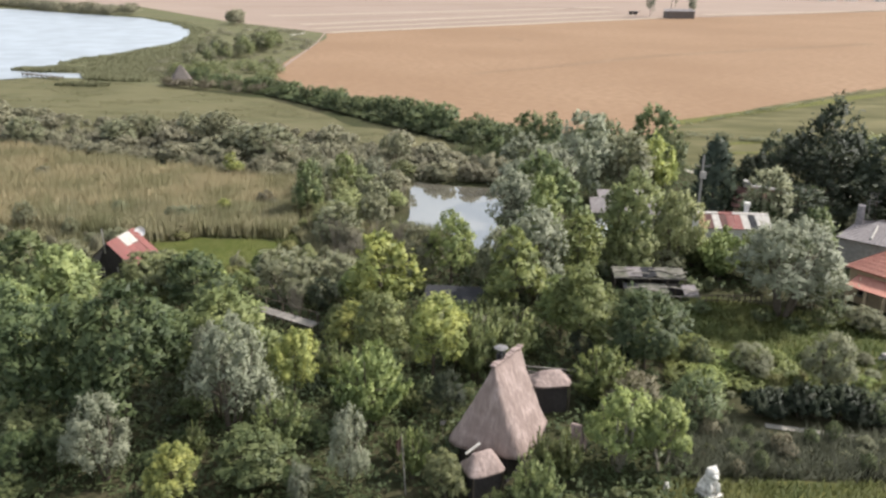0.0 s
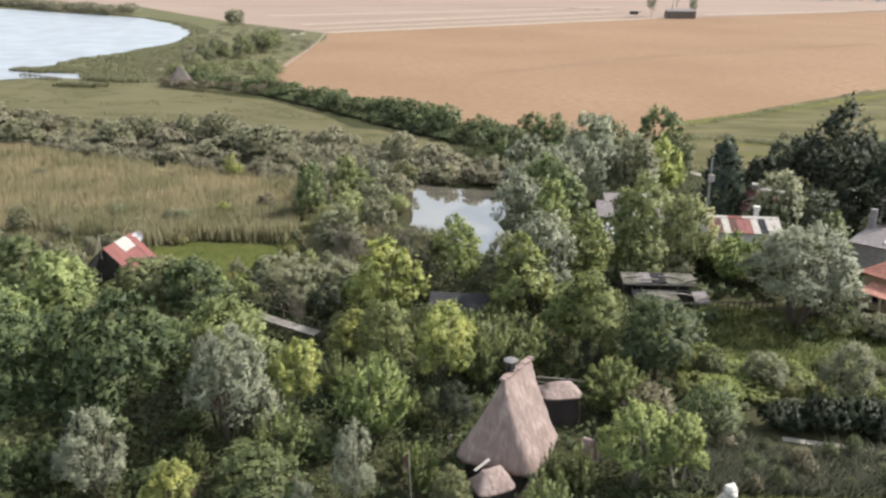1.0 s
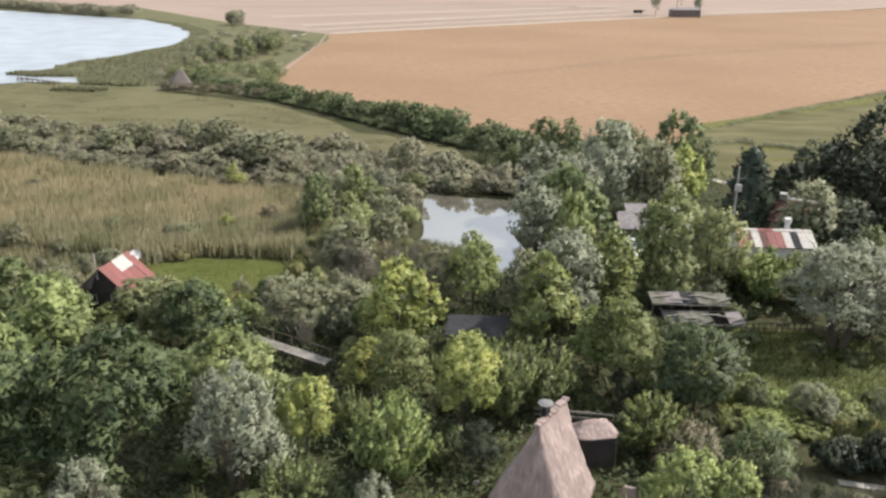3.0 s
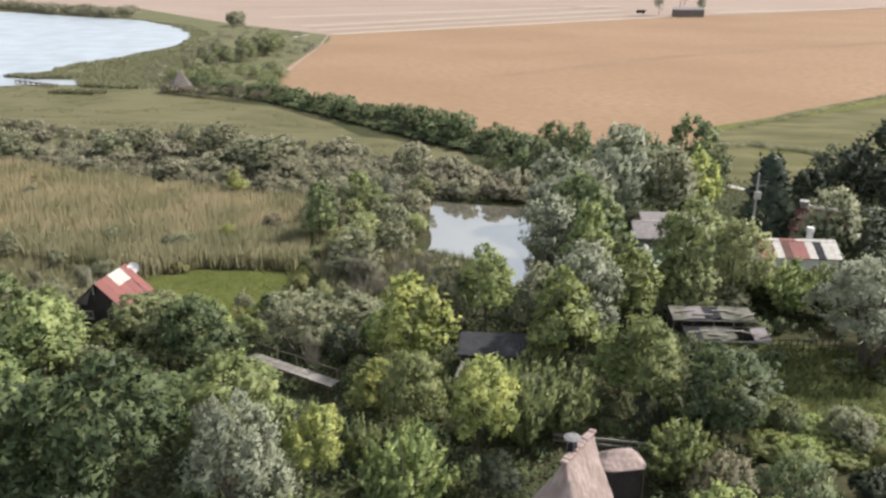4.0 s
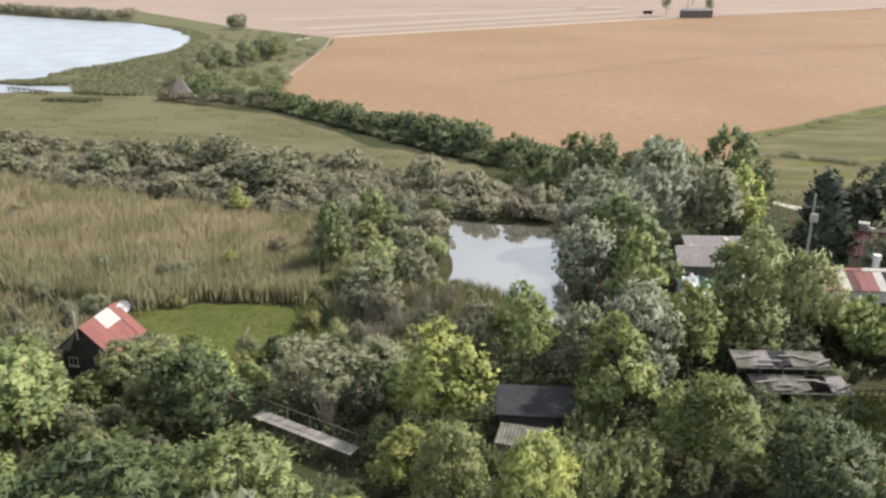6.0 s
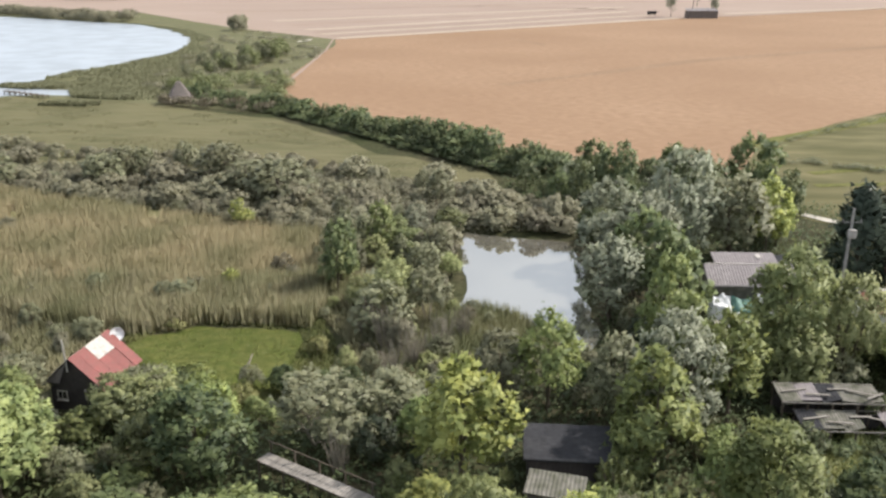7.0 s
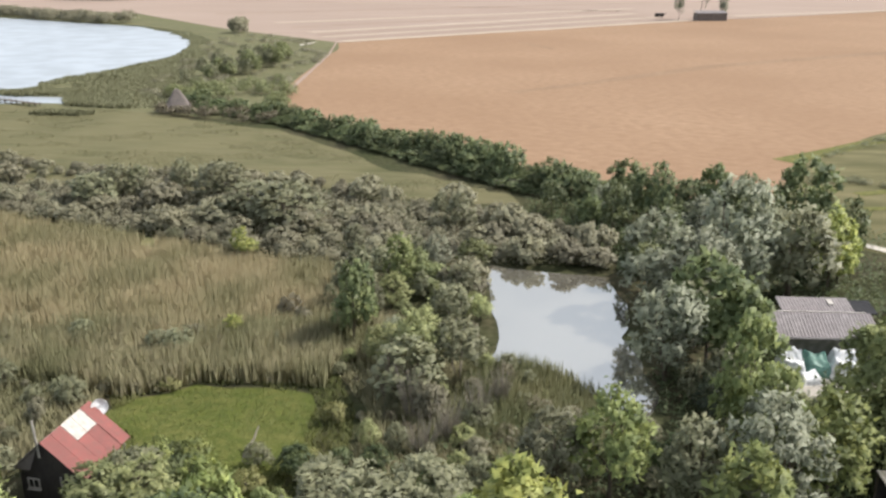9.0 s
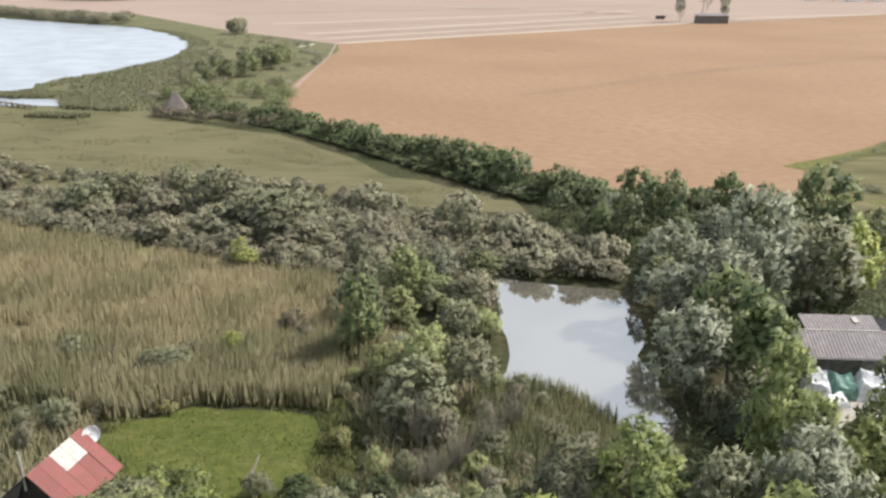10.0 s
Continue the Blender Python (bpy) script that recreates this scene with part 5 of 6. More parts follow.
part("stove_pipe", tube(bmesh.new(), [(-L / 2 - 0.15, 0.35, 3.4), (-L / 2 - 0.2, 0.38, 6.0)], [0.08, 0.07], 8), M["whitemetal"], red, "thin white stove pipe")
dish = new("satellite_dish")
dish.parent = red
dish.matrix_basis = pose(2.6, -0.7, 4.25) @ (pose(0, 0, 0, 0, 0, -83).to_3x3() @ Vector((0.55, -0.72, 0.42))).to_track_quat("Z", "Y").to_matrix().to_4x4()
bm = bmesh.new()
bmesh.ops.create_uvsphere(bm, u_segments=20, v_segments=12, radius=0.78)
bmesh.ops.delete(bm, geom=[v for v in bm.verts if v.co.z > -0.48], context="VERTS")
for v in bm.verts:
    v.co.z += 0.62
bmesh.ops.solidify(bm, geom=bm.faces[:], thickness=0.02)
part("bowl", bm, M["tarp"], dish, "white round bowl")
part("arm", tube(bmesh.new(), [(0, 0, -0.2), (0.05, 0, 0.45)], [0.025, 0.02]), M["steel"], dish)
seat = thing("garden_bench", -41.0, 76.4, 0, -5, "pale garden bench before the red-roofed hut", "bench")
part("seat", boxed(0, 0, 0.45, 1.6, 0.42, 0.06, bevel=0.01), M["whitemetal"], seat)
part("backrest", boxed(0, 0.2, 0.72, 1.6, 0.05, 0.3, bevel=0.01), M["whitemetal"], seat)
for sx in (-0.7, 0.7):
    part("leg", boxed(sx, 0, 0.21, 0.08, 0.36, 0.42), M["greywood"], seat)
plank = thing("leaning_branch", -28.8, 83.6, 0, 60, "pale bare branch leaning over the lawn", "branch")
part("branch", tube(bmesh.new(), [(0, 0, 0), (0.5, 0.06, 0.45), (1.1, 0, 0.95), (1.7, 0.1, 1.6)], [0.12, 0.11, 0.09, 0.05]), M["palebark"], plank)
part("twig", tube(bmesh.new(), [(0.5, 0.06, 0.45), (0.4, -0.4, 0.65), (0.25, -0.75, 0.6)], [0.07, 0.05, 0.03]), M["palebark"], plank)

# boardwalk through the wood
walkway = thing("boardwalk", -19.3, 68.7, 0, -29, "pale plank footbridge with a handrail through the wood", "footbridge")
for k in range(27):
    part("plank", boxed(-4.3 + k * 0.33, 0, 1.35, 0.3, 1.1, 0.05, bevel=0.006), M["greywood"], walkway)
for s in (-1, 1):
    part("beam", boxed(0, s * 0.42, 1.24, 8.9, 0.1, 0.16), M["bark"], walkway)
    for k in range(5):
        part("post", boxed(-4.2 + k * 2.1, s * 0.58, 1.1 if s > 0 else 0.7, 0.09, 0.09, 2.3 if s > 0 else 1.5), M["bark"], walkway)
    if s > 0:
        part("handrail", boxed(0, s * 0.58, 2.25, 8.9, 0.05, 0.06), M["bark"], walkway)
steps = thing("boardwalk", -18.6, 62.4, 0, -20, "short pale plank landing in the wood", "footbridge")
for k in range(8):
    part("plank", boxed(-1.1 + k * 0.32, 0, 0.9, 0.29, 1.2, 0.05, bevel=0.006), M["greywood"], steps)
for s in (-1, 1):
    part("post", boxed(s * 0.9, 0, 0.43, 0.12, 0.9, 0.86), M["bark"], steps)

# low dark flat roof and its corrugated annexe
low = thing("flat_roofed_shed", -3.2, 72.1, 0, -1, "low shed with a dark flat felt roof among trees", "shed")
walls(low, 5.4, 3.8, 2.3, M["darkwood"])
part("roof", boxed(0, 0, 2.42, 6.0, 4.4, 0.16, bevel=0.03), M["darkroof"], low)
for k in range(4):
    part("felt_strip", boxed(-2.2 + k * 1.48, 0, 2.507, 1.45, 4.3, 0.01), M["darkroof"], low)
annexe = thing("corrugated_shed", -4.3, 67.9, 0, -12, "small shed with a grey corrugated roof", "shed")
walls(annexe, 3.2, 1.7, 1.85, M["greywood"])
part("roof", sheet(bmesh.new(), (-1.8, -1.05, 1.95), (1.8, -1.05, 1.95), (-1.8, 1.05, 2.3), (1.8, 1.05, 2.3), 14, 0.04), M["oldsheet"], annexe)

# long low sheds with rusty ribbed roofs
for y, z0, z1, dx in ((80.0, 2.3, 2.55, 0.0), (77.8, 1.35, 1.6, 0.9)):
    longshed = thing("lean_to_shed", 16.0 + dx, y, 0, 1, "long open shed with a patched grey roof", "shed", "long sheds")
    for k in range(5):
        if y < 79 and k == 3:
            continue
        x0 = -3.6 + k * 1.44
        part("roof_sheet", sheet(bmesh.new(), (x0, -1.15 + 0.22 * (k % 2), z0 - 0.12 * (k % 3 == 2)), (x0 + 1.42, -1.15 + 0.16 * (k % 3), z0 + 0.05 * (k % 3)), (x0, 1.15 - 0.2 * (k % 3 == 1), z1), (x0 + 1.42, 1.15, z1 + 0.06 * (k % 2)), 6, 0.035), M[("oldsheet", "greymetal", "darkroof", "oldsheet", "oldsheet")[(k + int(y)) % 5]], longshed)
    part("fascia", boxed(0, -1.22, z0 - 0.07, 7.3, 0.05, 0.1), M["greywood"], longshed, "pale board along the eave")
    part("fascia", boxed(0, 1.2, z1 - 0.02, 7.3, 0.05, 0.07), M["greywood"], longshed)
    for k in range(5):
        for s, z in ((-1, z0), (1, z1)):
            part("post", boxed(-3.5 + k * 1.75, s * 1.1, z / 2 - 0.06, 0.12, 0.12, z - 0.1), M["bark"], longshed)
    for k, (px, py, ang) in enumerate(((-2.4, 0.1, 14), (-0.9, -0.5, -6), (0.8, 0.3, 3), (2.2, -0.2, -22), (3.0, -0.7, 31))):
        part("loose_plank", boxed(px, py, (z0 + z1) / 2 + 0.12 + 0.02 * k, 1.9 - 0.2 * (k % 3), 0.2, 0.05, rx=-6, rz=ang), M["greywood"], longshed, "grey plank lying loose on the roof")
    part("back_wall", boxed(0, 1.12, z1 / 2 - 0.1, 7.0, 0.06, z1 - 0.3), M["darkwood"], longshed)
fence = thing("fence", 24.0, 78.3, 0, 4, "low dark slat fence beside the clearing", "fence")
for k in range(12):
    part("slat", boxed(-3.0 + k * 0.55, 0, 0.5, 0.1, 0.06, 1.0), M["bark"], fence)
for z in (0.35, 0.85):
    part("rail", boxed(0, 0.06, z, 6.4, 0.05, 0.09), M["bark"], fence)

for x, y, h, w in ((13.4, 76.4, 2.6, 2.6), (16.4, 76.0, 2.2, 2.8), (18.8, 76.4, 2.0, 2.4), (12.8, 75.8, 3.0, 3.4), (15.4, 75.4, 2.4, 3.2), (18.0, 75.4, 2.1, 3.0), (20.4, 75.6, 2.2, 3.0), (17.8, 79.0, 2.6, 2.2), (19.4, 77.8, 2.5, 2.4), (12.4, 77.6, 3.0, 2.8), (14.2, 76.2, 2.5, 2.4), (20.4, 80.6, 3.0, 3.0), (14.6, 78.7, 2.5, 1.8), (12.0, 79.6, 3.0, 2.6), (20.6, 79.0, 2.0, 2.0), (16.9, 78.75, 2.25, 1.6)):
    plant("green_bush", x, y, 0.72 * h, 0.85 * w)

# house with the striped roof
striped = thing("striped_roof_house", 28.0, 95.3, 0, -0.5, "white house with a red and white striped sheet roof", "house")
walls(striped, 7.6, 5.2, 3.5, M["whitewall"], 4.5)
for k, mat in enumerate(("orangemetal", "browntile", "whitemetal", "browntile", "redmetal", "redmetal", "whitemetal", "darkroof", "whitemetal", "whitemetal")):
    x0 = -4.1 + k * 0.82
    part("roof_sheet", sheet(bmesh.new(), (x0, -2.95, 3.5), (x0 + 0.8, -2.95, 3.5), (x0, -0.45, 4.5), (x0 + 0.8, -0.45, 4.5), 4, 0.03, 0.04), M[mat], striped)
    part("roof_sheet", sheet(bmesh.new(), (x0, -0.42, 4.55), (x0 + 0.8, -0.42, 4.55), (x0, 0.02, 4.68), (x0 + 0.8, 0.02, 4.68), 4, 0.03, 0.04), M["whitemetal" if k not in (3, 4) else "redmetal"], striped)
    part("roof_sheet", sheet(bmesh.new(), (x0, 2.95, 3.5), (x0 + 0.8, 2.95, 3.5), (x0, 0.03, 4.66), (x0 + 0.8, 0.03, 4.66), 4, 0.03, 0.04), M["greymetal"], striped)
stack(striped, 2.3, 2.2, 3.4, 5.3, 0.5, M["whitewall"], M["whitewall"])
window(striped, 1.6, -2.6, 1.7, 1.0, 1.1, 0, M["greywood"])

# brown-roofed house behind it
brown = thing("brown_roof_house", 34.6, 106.2, 0, -25, "house with an old brown tiled roof under dark trees", "house")
walls(brown, 5.6, 4.6, 2.7, M["ochrewall"], 4.5)
hip_roof(brown, 5.6, 4.6, 2.65, 4.6, 0.0, M["browntile"], 16)
stack(brown, -1.9, 0.6, 3.8, 5.5, 0.8, M["greywall"], M["greywall"])
part("parapet", boxed(0.5, 2.7, 4.3, 5.0, 0.25, 0.35, bevel=0.05), M["whitewall"], brown, "pale coping behind the ridge")

# grey-roofed house with a round chimney and an aerial
grey = thing("grey_roof_house", 45.0, 91.5, 0, -38, "house with a shallow grey roof and tall chimney", "house")
walls(grey, 9.0, 8.0, 3.4, M["greywall"])
hip_roof(grey, 9.0, 8.0, 3.35, 4.9, 3.2, M["greymetal"], 18)
part("chimney", tube(bmesh.new(), [(-4.1, 1.3, 3.2), (-4.1, 1.3, 6.0), (-4.1, 1.3, 6.05)], [0.42, 0.4, 0.25], 14), M["brick"], grey, "round-topped grey chimney")
part("pipe", tube(bmesh.new(), [(-1.4, -3.6, 3.7), (-1.5, -1.2, 4.6)], [0.12, 0.12], 8), M["whitemetal"], grey, "white pipe lying down the roof")
aerial = new("aerial")
aerial.parent = grey
aerial.matrix_basis = pose(-3.4, 1.6, 4.0, 0, 0, 30)
part("mast", tube(bmesh.new(), [(0, 0, 0), (0, 0, 3.6)], [0.035, 0.03]), M["steel"], aerial)
for z, w in ((3.5, 1.3), (3.2, 0.9), (2.6, 1.5), (2.3, 1.0)):
    part("rod", tube(bmesh.new(), [(-w * 0.2, 0, z), (w * 0.8, 0, z)], [0.025, 0.025], 5), M["steel"], aerial)

# ochre house with clay tiles and a lower porch roof
ochre = thing("tiled_house", 42.0, 79.6, 0, -51.5, "ochre house with an orange clay tile roof and porch", "house")
walls(ochre, 9.0, 8.0, 3.6, M["ochrewall"])
hip_roof(ochre, 9.0, 8.0, 3.6, 5.9, 3.6, M["tile"], 34, 0.07, 0.45, "orange clay tiles")
for k in range(8):
    part("tile_course", sheet(bmesh.new(), (-4.9 + k * 0.42, -4.42 + k * 0.53, 3.66 + k * 0.275), (4.9 - k * 0.42, -4.42 + k * 0.53, 3.66 + k * 0.275), (-4.9 + k * 0.42, -4.3 + k * 0.53, 3.74 + k * 0.275), (4.9 - k * 0.42, -4.3 + k * 0.53, 3.74 + k * 0.275), 30, 0.06, 0.03), M["tile"], ochre)
part("porch_roof", sheet(bmesh.new(), (-3.6, -6.2, 2.35), (4.0, -6.2, 2.35), (-3.6, -4.0, 3.0), (4.0, -4.0, 3.0), 28, 0.06), M["tile"], ochre)
for k in range(5):
    part("porch_post", boxed(-3.4 + k * 1.8, -6.0, 1.15, 0.22, 0.22, 2.3), M["ochrewall"], ochre)
for x in (-2.8, 0.5):
    window(ochre, x, -4.0, 1.5, 1.0, 1.2, 0, M["greywood"])
stone_row = thing("garden_wall", 36.5, 66.2, 0, -6, "low stone wall at the edge of the clearing", "wall")
for k in range(14):
    for j in range(2):
        part("stone", boxed(-2.9 + k * 0.45 + 0.2 * (j % 2), 0, 0.2 + 0.38 * j, 0.42, 0.4, 0.35, rz=float(rng.uniform(-4, 4)), bevel=0.05), M["greywall"], stone_row)

# grey sheds with tarpaulins
barn = thing("grey_shed", 16.4, 102.4, 0, 0.5, "wide low shed with grey fibre-cement roofs", "shed")
walls(barn, 7.6, 3.9, 2.6, M["oldsheet"])
part("roof", sheet(bmesh.new(), (-4.2, -2.1, 2.72), (4.4, -2.1, 2.72), (-4.2, 0.6, 3.9), (4.4, 0.6, 3.9), 30, 0.04), M["greymetal"], barn)
part("roof", sheet(bmesh.new(), (-3.0, 0.75, 3.85), (3.2, 0.75, 3.85), (-3.0, 3.0, 4.35), (3.2, 3.0, 4.35), 22, 0.04), M["greymetal"], barn)
part("flashing", boxed(0, 0.66, 3.95, 8.0, 0.12, 0.05), M["whitemetal"], barn)
part("skylight", boxed(1.5, 2.2, 4.28, 0.45, 0.8, 0.04, rx=12), M["whitemetal"], barn)
part("side_roof", boxed(4.2, 2.0, 3.9, 2.0, 2.2, 0.08, rx=10), M["darkroof"], barn)
part("gutter", boxed(0.1, -2.2, 2.66, 8.6, 0.12, 0.1), M["steel"], barn)


def tarp(x, y, rz, w, d, h, mat, label):
    """A heap covered by a sagging sheet that reaches the ground."""
    bm = bmesh.new()
    bmesh.ops.create_grid(bm, x_segments=16, y_segments=12, size=0.5)
    for v in bm.verts:
        e = max(abs(v.co.x), abs(v.co.y)) * 2
        lump = noise.noise(Vector((v.co.x * 4 + x, v.co.y * 4, rz)))
        up = h * (0.45 + 0.5 * (v.co.y + 0.5)) * (1 + 0.35 * lump)
        up *= 1 if e < 0.62 else max(0.0, (1 - e) / 0.38) ** 0.55
        v.co = Vector((v.co.x * w * (1 + 0.1 * lump), v.co.y * d + 0.15 * lump, up))
    bmesh.ops.solidify(bm, geom=bm.faces[:], thickness=0.02)
    ob = part("covered_load", bm, mat, None)
    ob.matrix_basis = pose(x, y, 0.03, 0, 0, rz)
    return tagged(ob, label, "tarpaulin", "covered heaps by the shed")


tarp(13.3, 99.3, -8, 2.4, 2.3, 2.1, M["tarp"], "heap under a white tarpaulin beside the shed")
tarp(15.3, 99.2, 4, 2.5, 2.2, 1.9, M["greentarp"], "heap under a green tarpaulin beside the shed")
tarp(17.7, 99.2, -5, 3.0, 2.4, 2.3, M["tarp"], "taller heap under a white tarpaulin beside the shed")
tarp(14.3, 97.5, 10, 2.0, 1.2, 0.9, M["tarp"], "low heap under a white tarpaulin beside the shed")
flat("yard", [(12, 99.3), (20, 99.3), (20.5, 95), (17, 93.2), (13, 94.6)], 0.03, M["concrete"], "stained concrete yard before the grey shed", "yard", 0.4, 1.5, 20)

# pole with a transformer
pole = thing("utility_pole", 26.4, 104.5, 0, 0, "grey utility pole with a small white transformer", "pole")
part("shaft", tube(bmesh.new(), [(0, 0, -0.2), (0, 0, 9.4)], [0.2, 0.11], 10), M["greywall"], pole)
part("transformer", boxed(0.05, -0.28, 6.9, 0.75, 0.45, 0.9, bevel=0.05), M["whitemetal"], pole)
part("crossarm", boxed(0, 0, 8.0, 1.9, 0.1, 0.1), M["steel"], pole)
for x in (-0.85, 0, 0.85):
    part("insulator", tube(bmesh.new(), [(x, 0, 8.05), (x, 0, 8.3)], [0.05, 0.04], 8), M["brick"], pole)

tower = thing("white_outbuilding", 19.6, 147.6, 0, 10, "narrow white rendered outbuilding rising above bushes", "outbuilding")
part("wall", boxed(0, 0, 2.15, 1.4, 1.4, 4.3, bevel=0.04), M["whitewall"], tower)
part("roof", boxed(0, 0, 4.38, 1.7, 1.7, 0.16, bevel=0.03), M["whitemetal"], tower)
bridge = thing("sluice_footbridge", -10.0, 157.6, 0, 2, "small dark footbridge over the hedge ditch", "footbridge")
part("deck", boxed(0, 0, 0.7, 4.2, 0.9, 0.12), M["greywood"], bridge)
part("handrail", boxed(0, -0.4, 1.5, 4.2, 0.08, 0.08), M["greywood"], bridge)
for x in (-1.9, 0, 1.9):
    part("post", boxed(x, -0.4, 0.75, 0.1, 0.1, 1.5), M["bark"], bridge)
pier = thing("pier", -131.5, 231.6, 0, -25, "thin dark wooden pier reaching into the lake", "pier")
part("deck", boxed(0, 0, 0.75, 17.0, 1.3, 0.15), M["bark"], pier)
for k in range(8):
    for s in (-1, 1):
        part("post", tube(bmesh.new(), [(-8 + k * 2.3, s * 0.6, -0.2), (-8 + k * 2.3, s * 0.6, 1.1)], [0.1, 0.1]), M["bark"], pier)
farhut = thing("thatched_hut", -87.4, 224.0, 0, 20, "grey steep thatched hut at the end of the hedge", "hut")
part("roof", thatch_roof("roof", 3.6, 3.0, 0.6, 0.5, 0.15, 5.2, 5.0, 14, 48), M["thatch_dark"], farhut)
part("wall", boxed(0, 0, 0.4, 4.4, 3.4, 0.8), M["darkwood"], farhut)
barnf = thing("field_barn", 120.5, 586.0, 0, 8, "long dark barn in the middle of the fields", "barn")
walls(barnf, 19.0, 8.0, 4.6, M["thatch_dark"])
part("roof", sheet(bmesh.new(), (-10, -4.4, 4.7), (10, -4.4, 4.7), (-10, 4.4, 6.0), (10, 4.4, 6.0), 30, 0.1), M["greymetal"], barnf)
machine = thing("farm_trailer", 96.0, 627.0, 0, 20, "dark farm trailer standing in the stubble", "trailer")
part("body", boxed(0, 0, 1.6, 6.0, 2.4, 1.6, bevel=0.1), M["darkwood"], machine)
part("drawbar", boxed(4.2, 0, 1.7, 3.0, 0.3, 0.3, ry=-18), M["darkwood"], machine)
for x in (-1.8, 1.8):
    for s in (-1, 1):
        bm = bmesh.new()
        bmesh.ops.create_cone(bm, cap_ends=True, segments=16, radius1=0.8, radius2=0.8, depth=0.5, matrix=pose(x, s * 1.2, 0.8, 90))
        part("wheel", bm, M["black"], machine)
for x, y, w, h in ((365, 985, 16, 7), (392, 990, 11, 6), (424, 975, 22, 8), (330, 1010, 12, 6)):
    farm = thing("farm_building", x, y, 0, 12, "pale distant farm building beyond the fields", "building", "far farm buildings")
    walls(farm, w, 9, h * 0.7, M["whitewall"])
    hip_roof(farm, w, 9, h * 0.7, h, 0.0, M["browntile"], 10)
# far trees: silver willow leaves stand in for the paleness of haze
for x, y, h, w in ((103, 596, 17, 7), (117, 600, 20, 9), (131, 600, 18, 8), (350, 1000, 12, 16), (380, 1002, 11, 18), (410, 1005, 12, 18), (445, 1000, 11, 16), (470, 1010, 12, 18), (-420, 905, 12, 20), (-445, 910, 12, 20)):
    plant("willow_tree", x, y, h, w, "far trees")

# bare grey bushes beside the pond
def bare_bush(x, y, h, w, seed):
    r = np.random.default_rng(seed)
    root = thing("bare_bush", x, y, 0, 0, "leafless pale bush with many thin upright twigs", "bush", "bare bushes")
    bm = bmesh.new()
    for _ in range(70):
        a, l, t = r.uniform(0, 6.28), r.uniform(0.05, 1) ** 0.7, r.uniform(0.6, 1.05)
        d = Vector((math.cos(a), math.sin(a), 0)) * l * w / 2
        tube(bm, [d * 0.25, d * 0.6 + Vector((r.normal() * 0.1, r.normal() * 0.1, 0.5 * h * t)), d + Vector((r.normal() * 0.15, r.normal() * 0.15, h * t))], [0.035, 0.022, 0.008], 4)
    part("crown", bm, M["palebark"], root)
    return root


for k, (x, y, h, w) in enumerate(((-17.6, 89.4, 4.4, 2.8), (-12.6, 88.6, 4.2, 2.6), (-14.8, 86.4, 3.8, 3.0), (-19.8, 92.0, 4.0, 2.4), (-18.2, 71.0, 3.4, 2.0), (-16.4, 84.6, 3.0, 3.0), (-11.0, 91.5, 3.6, 2.4))):
    bare_bush(x, y, h, w, 40 + k)

# ---- reeds, sedge, grass, undergrowth ----
r = np.random.default_rng(5)
near_reeds = [(-92, 97), (-54, 95), (-43.5, 93), (-37, 94), (-27, 95), (-26, 108), (-30, 121), (-43, 124), (-55, 129.5), (-78, 137.5), (-112, 150), (-112, 120)]
spots = scatter(near_reeds, 150000)
patch = np.array([noise.noise(Vector((a * 0.09, b * 0.09, 3))) + 0.5 * noise.noise(Vector((a * 0.4, b * 0.4, 8))) for a, b in spots])
keep = patch > -0.45
blades("reeds", spots[keep], 1.6, 0.085, 0.17, LEAF["reed"], "tall tan and olive reeds filling the marsh", "reeds", r)
edge_band = [(-56, 94), (-43.5, 91.6), (-40.6, 91.2), (-37.5, 92.5), (-35.7, 94), (-28, 94.2), (-25.2, 93.6), (-25, 106), (-30, 106), (-34, 104), (-46, 102.5), (-60, 103)]
PLUMES = scatter(edge_band, 38000)
PLUMES = PLUMES[np.array([noise.noise(Vector((a * 0.25, b * 0.25, 1))) + (103 - b) * 0.07 > r.uniform(-0.3, 0.5) for a, b in PLUMES])]
blades("reed_plumes", PLUMES, 2.0, 0.16, 0.12, LEAF["plume"], "brownish feathery reed plumes along the lawn", "reeds", r)
blades("pond_sedge", scatter([(-14, 98.5), (-9, 98.8), (-5.8, 96.9), (-3.2, 93), (-2, 89.5), (-4, 86), (-14, 86)], 6000), 1.6, 0.12, 0.18, LEAF["sedge"], "tall sedge on the bank of the pond", "sedge", r)
TUFTS = scatter(MEADOW, 60000)
TUFTS = TUFTS[np.array([noise.noise(Vector((a * 0.05, b * 0.11, 7))) + 0.6 * noise.noise(Vector((a * 0.22, b * 0.3, 3))) > 0.12 for a, b in TUFTS])]
blades("sedge_tussocks", TUFTS, 0.15, 0.32, 0.9, LEAF["marsh"], "darker patches of taller sedge in the meadow", "sedge", r)
bank = [(-147, 251), (-141, 256.5), (-146, 268), (-143.5, 283), (-139.7, 298), (-138, 317), (-135, 338), (-140, 367), (-146, 389), (-158, 420), (-186, 467), (-224, 511), (-272, 537)]
BAND = [(x + 0.5, y) for x, y in bank] + [(x + 9 + 5 * math.sin(y * 0.11), y - 6) for x, y in bank[::-1]]
blades("shore_reeds", scatter(BAND, 22000), 0.9, 0.4, 0.3, LEAF["shorereed"], "dense olive reeds along the lake shore", "reeds", r)
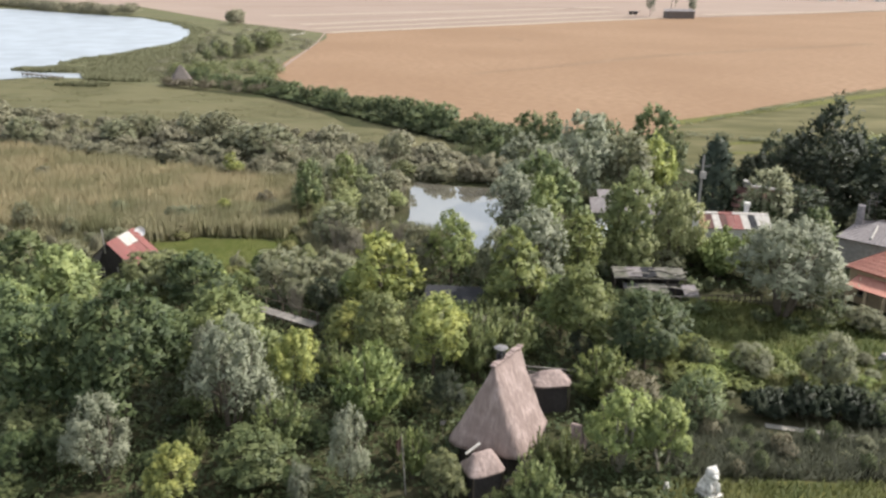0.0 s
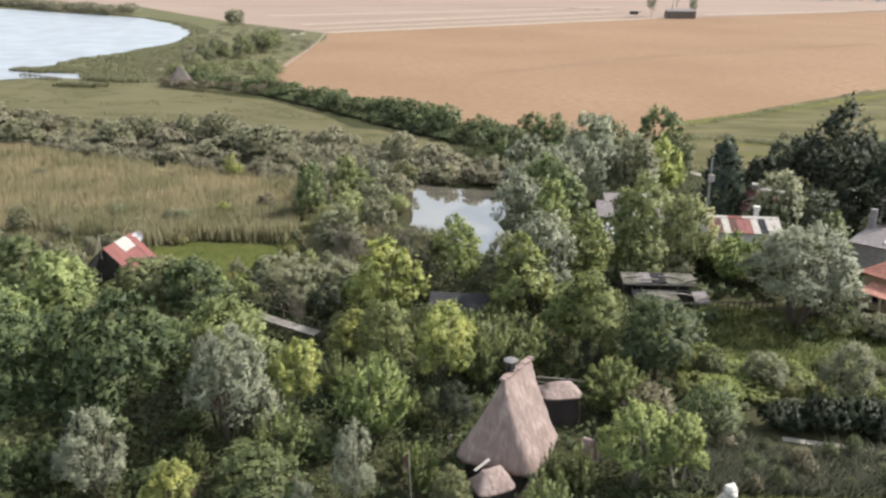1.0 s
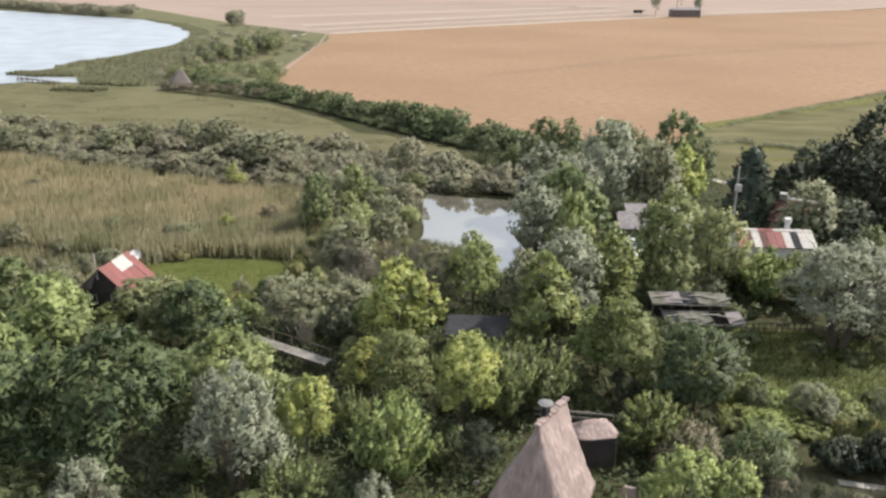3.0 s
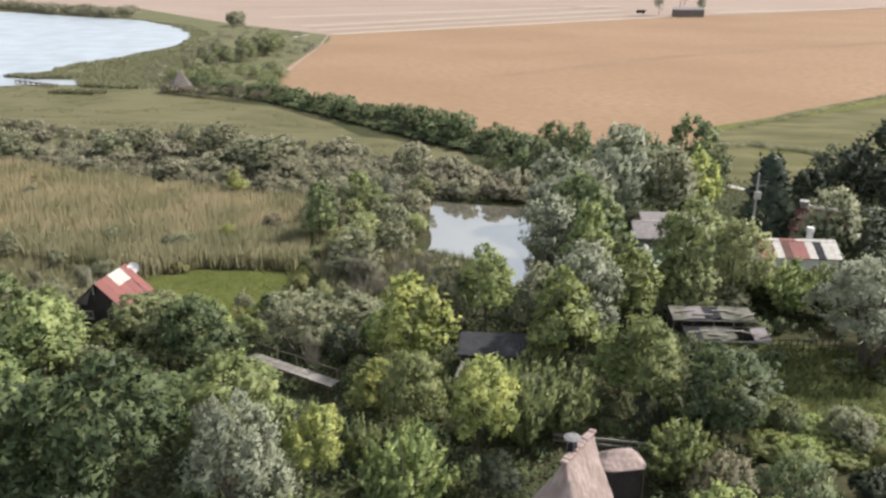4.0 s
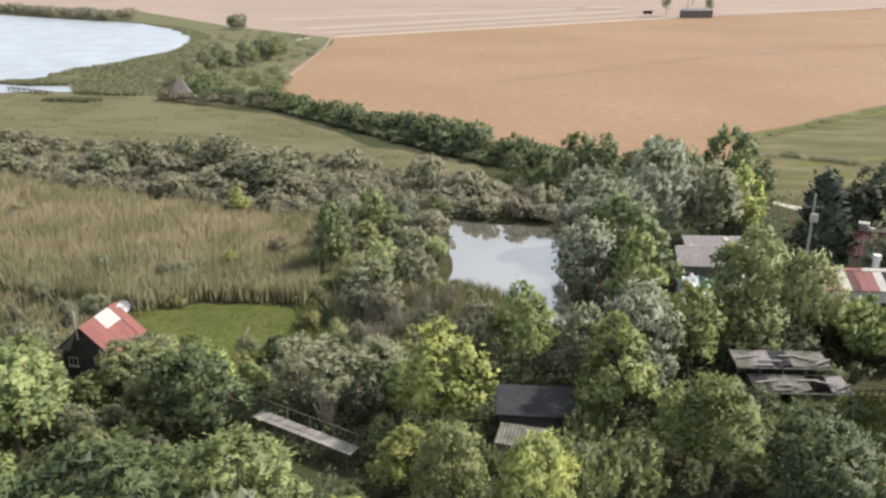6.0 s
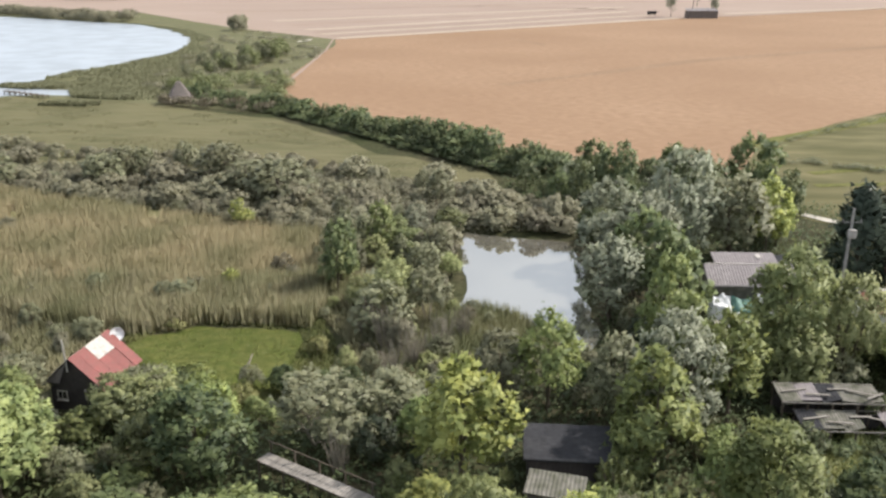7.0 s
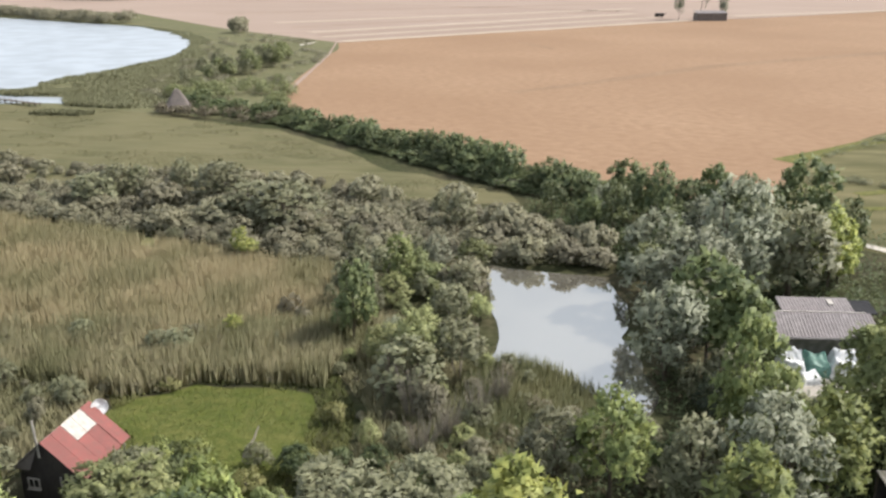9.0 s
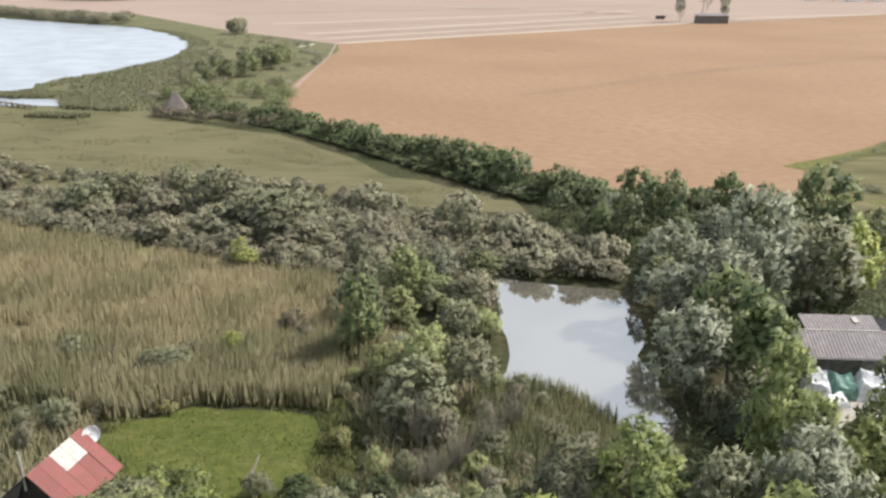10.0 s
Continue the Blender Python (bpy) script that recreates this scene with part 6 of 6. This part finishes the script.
blades("island_reeds", np.concatenate([scatter([(-127, 247), (-108, 243), (-100, 229), (-103, 226.5), (-117, 229), (-122, 236)], 12000), scatter([(-120, 217), (-108, 216), (-105, 219), (-116, 220.5)], 3500), scatter([(-150, 247), (-138, 243), (-128, 246), (-124, 252), (-140, 256)], 9000)]), 1.1, 0.35, 0.3, LEAF["shorereed"], "flat islands of reed beside the pier", "reeds", r)
blades("shore_sedge", scatter([(-127, 250), (-100, 226), (-84, 232), (-98, 262), (-108, 290), (-124, 345), (-136, 395), (-134, 340), (-134, 300), (-136, 268)], 16000), 0.5, 0.4, 0.4, LEAF["shorereed"], "sedge along the lake shore", "sedge", r)
blades("lawn_grass", scatter(LAWN, 14000), 0.12, 0.08, 0.4, LEAF["grass"], "short lawn grass", "grass", r)
WEEDS = scatter([(-42, 91), (-37, 96.5), (-25, 97), (-22, 90), (-21.5, 83), (-26, 77), (-34, 76), (-37, 84)], 16000)
WOB = np.array([(1.1 * noise.noise(Vector((a * 0.3, b * 0.3, 5))), 0.9 * noise.noise(Vector((a * 0.3, b * 0.3, 9)))) for a, b in WEEDS])
WEEDS = WEEDS[np.array([(82 - b) * 0.3 + noise.noise(Vector((a * 0.4, b * 0.4, 2))) > 0.2 for a, b in WEEDS]) | ~inside(WEEDS[:, 0] + WOB[:, 0], WEEDS[:, 1] + WOB[:, 1], [(-41, 88.5), (-38.4, 92.2), (-35.7, 93.6), (-26.5, 93.6), (-25.2, 90), (-24.8, 86), (-24.4, 84), (-26.5, 81), (-34, 79.5), (-36.6, 84)])]
blades("lawn_weeds", WEEDS, 0.4, 0.1, 0.3, LEAF["grass"], "tall weeds along the edge of the lawn", "weeds", r)
BANK = scatter([(-60, 82), (-44, 80), (-42, 92), (-37, 97), (-25, 97), (-21, 90), (-21, 80), (-13, 84), (-3, 87), (-4, 92), (-14, 98), (-20, 108), (-27, 108), (-60, 99)], 34000)
BANK = BANK[~inside(BANK[:, 0], BANK[:, 1], LAWN) & ~inside(BANK[:, 0], BANK[:, 1], POND)]
blades("bank_sedge", BANK, 1.0, 0.11, 0.25, LEAF["plume"], "brownish tangled sedge between lawn and pond", "sedge", r)
blades("clearing_grass", scatter(GRASS, 30000), 0.45, 0.12, 0.35, LEAF["grass"], "rough long grass of the clearing", "grass", r)
blades("path_grass_tufts", scatter([(11, 47.2), (40, 49), (40, 40), (11, 40)], 16000), 0.5, 0.1, 0.3, LEAF["grass"], "long pale grass beside the statue", "grass", r)
blades("row_reeds", scatter([(12.5, 48.0), (40, 49.0), (40, 54), (19, 53.5), (13, 57)], 14000), 0.9, 0.1, 0.6, LEAF["rowreed"], "grey-green reeds beside the footpath", "reeds", r)


def undergrowth(outline, n, high, leaf="under", label="low dark brambles and weeds under the trees"):
    spots = scatter(outline, n)
    spots = spots[~inside(spots[:, 0], spots[:, 1], POND) & ~inside(spots[:, 0], spots[:, 1], LAWN)]
    for a, b, c in KEEP[4:]:
        spots = spots[(spots[:, 0] - a) ** 2 + (spots[:, 1] - b) ** 2 > (c * 0.6) ** 2]
    pos = np.concatenate([spots, high * r.uniform(0.02, 1, (len(spots), 1)) ** 1.5], 1)
    ob = new("undergrowth", flakes("undergrowth", *leaves(pos, np.tile([0.0, 0.0, 1.0], (len(pos), 1)), 0.34, 0.2, 0.1, 0.5, r), LEAF[leaf]))
    tagged(ob, label, "undergrowth", kind="stuff")


undergrowth([(-60, 36), (14, 36), (14, 88), (4, 100), (-12, 88), (-20, 84), (-21, 77), (-44, 76), (-95, 88)], 56000, 1.2)
undergrowth([(10, 82), (60, 80), (64, 126), (30, 140), (-8, 150), (2, 124), (12, 108)], 30000, 1.2)
undergrowth([(-112, 150), (-78, 138.5), (-31, 122.5), (2, 124), (-6, 142), (-34, 152), (-92, 156), (-115, 165)], 30000, 1.2, "scrub", "grey-olive sedge and brambles between the marsh bushes")
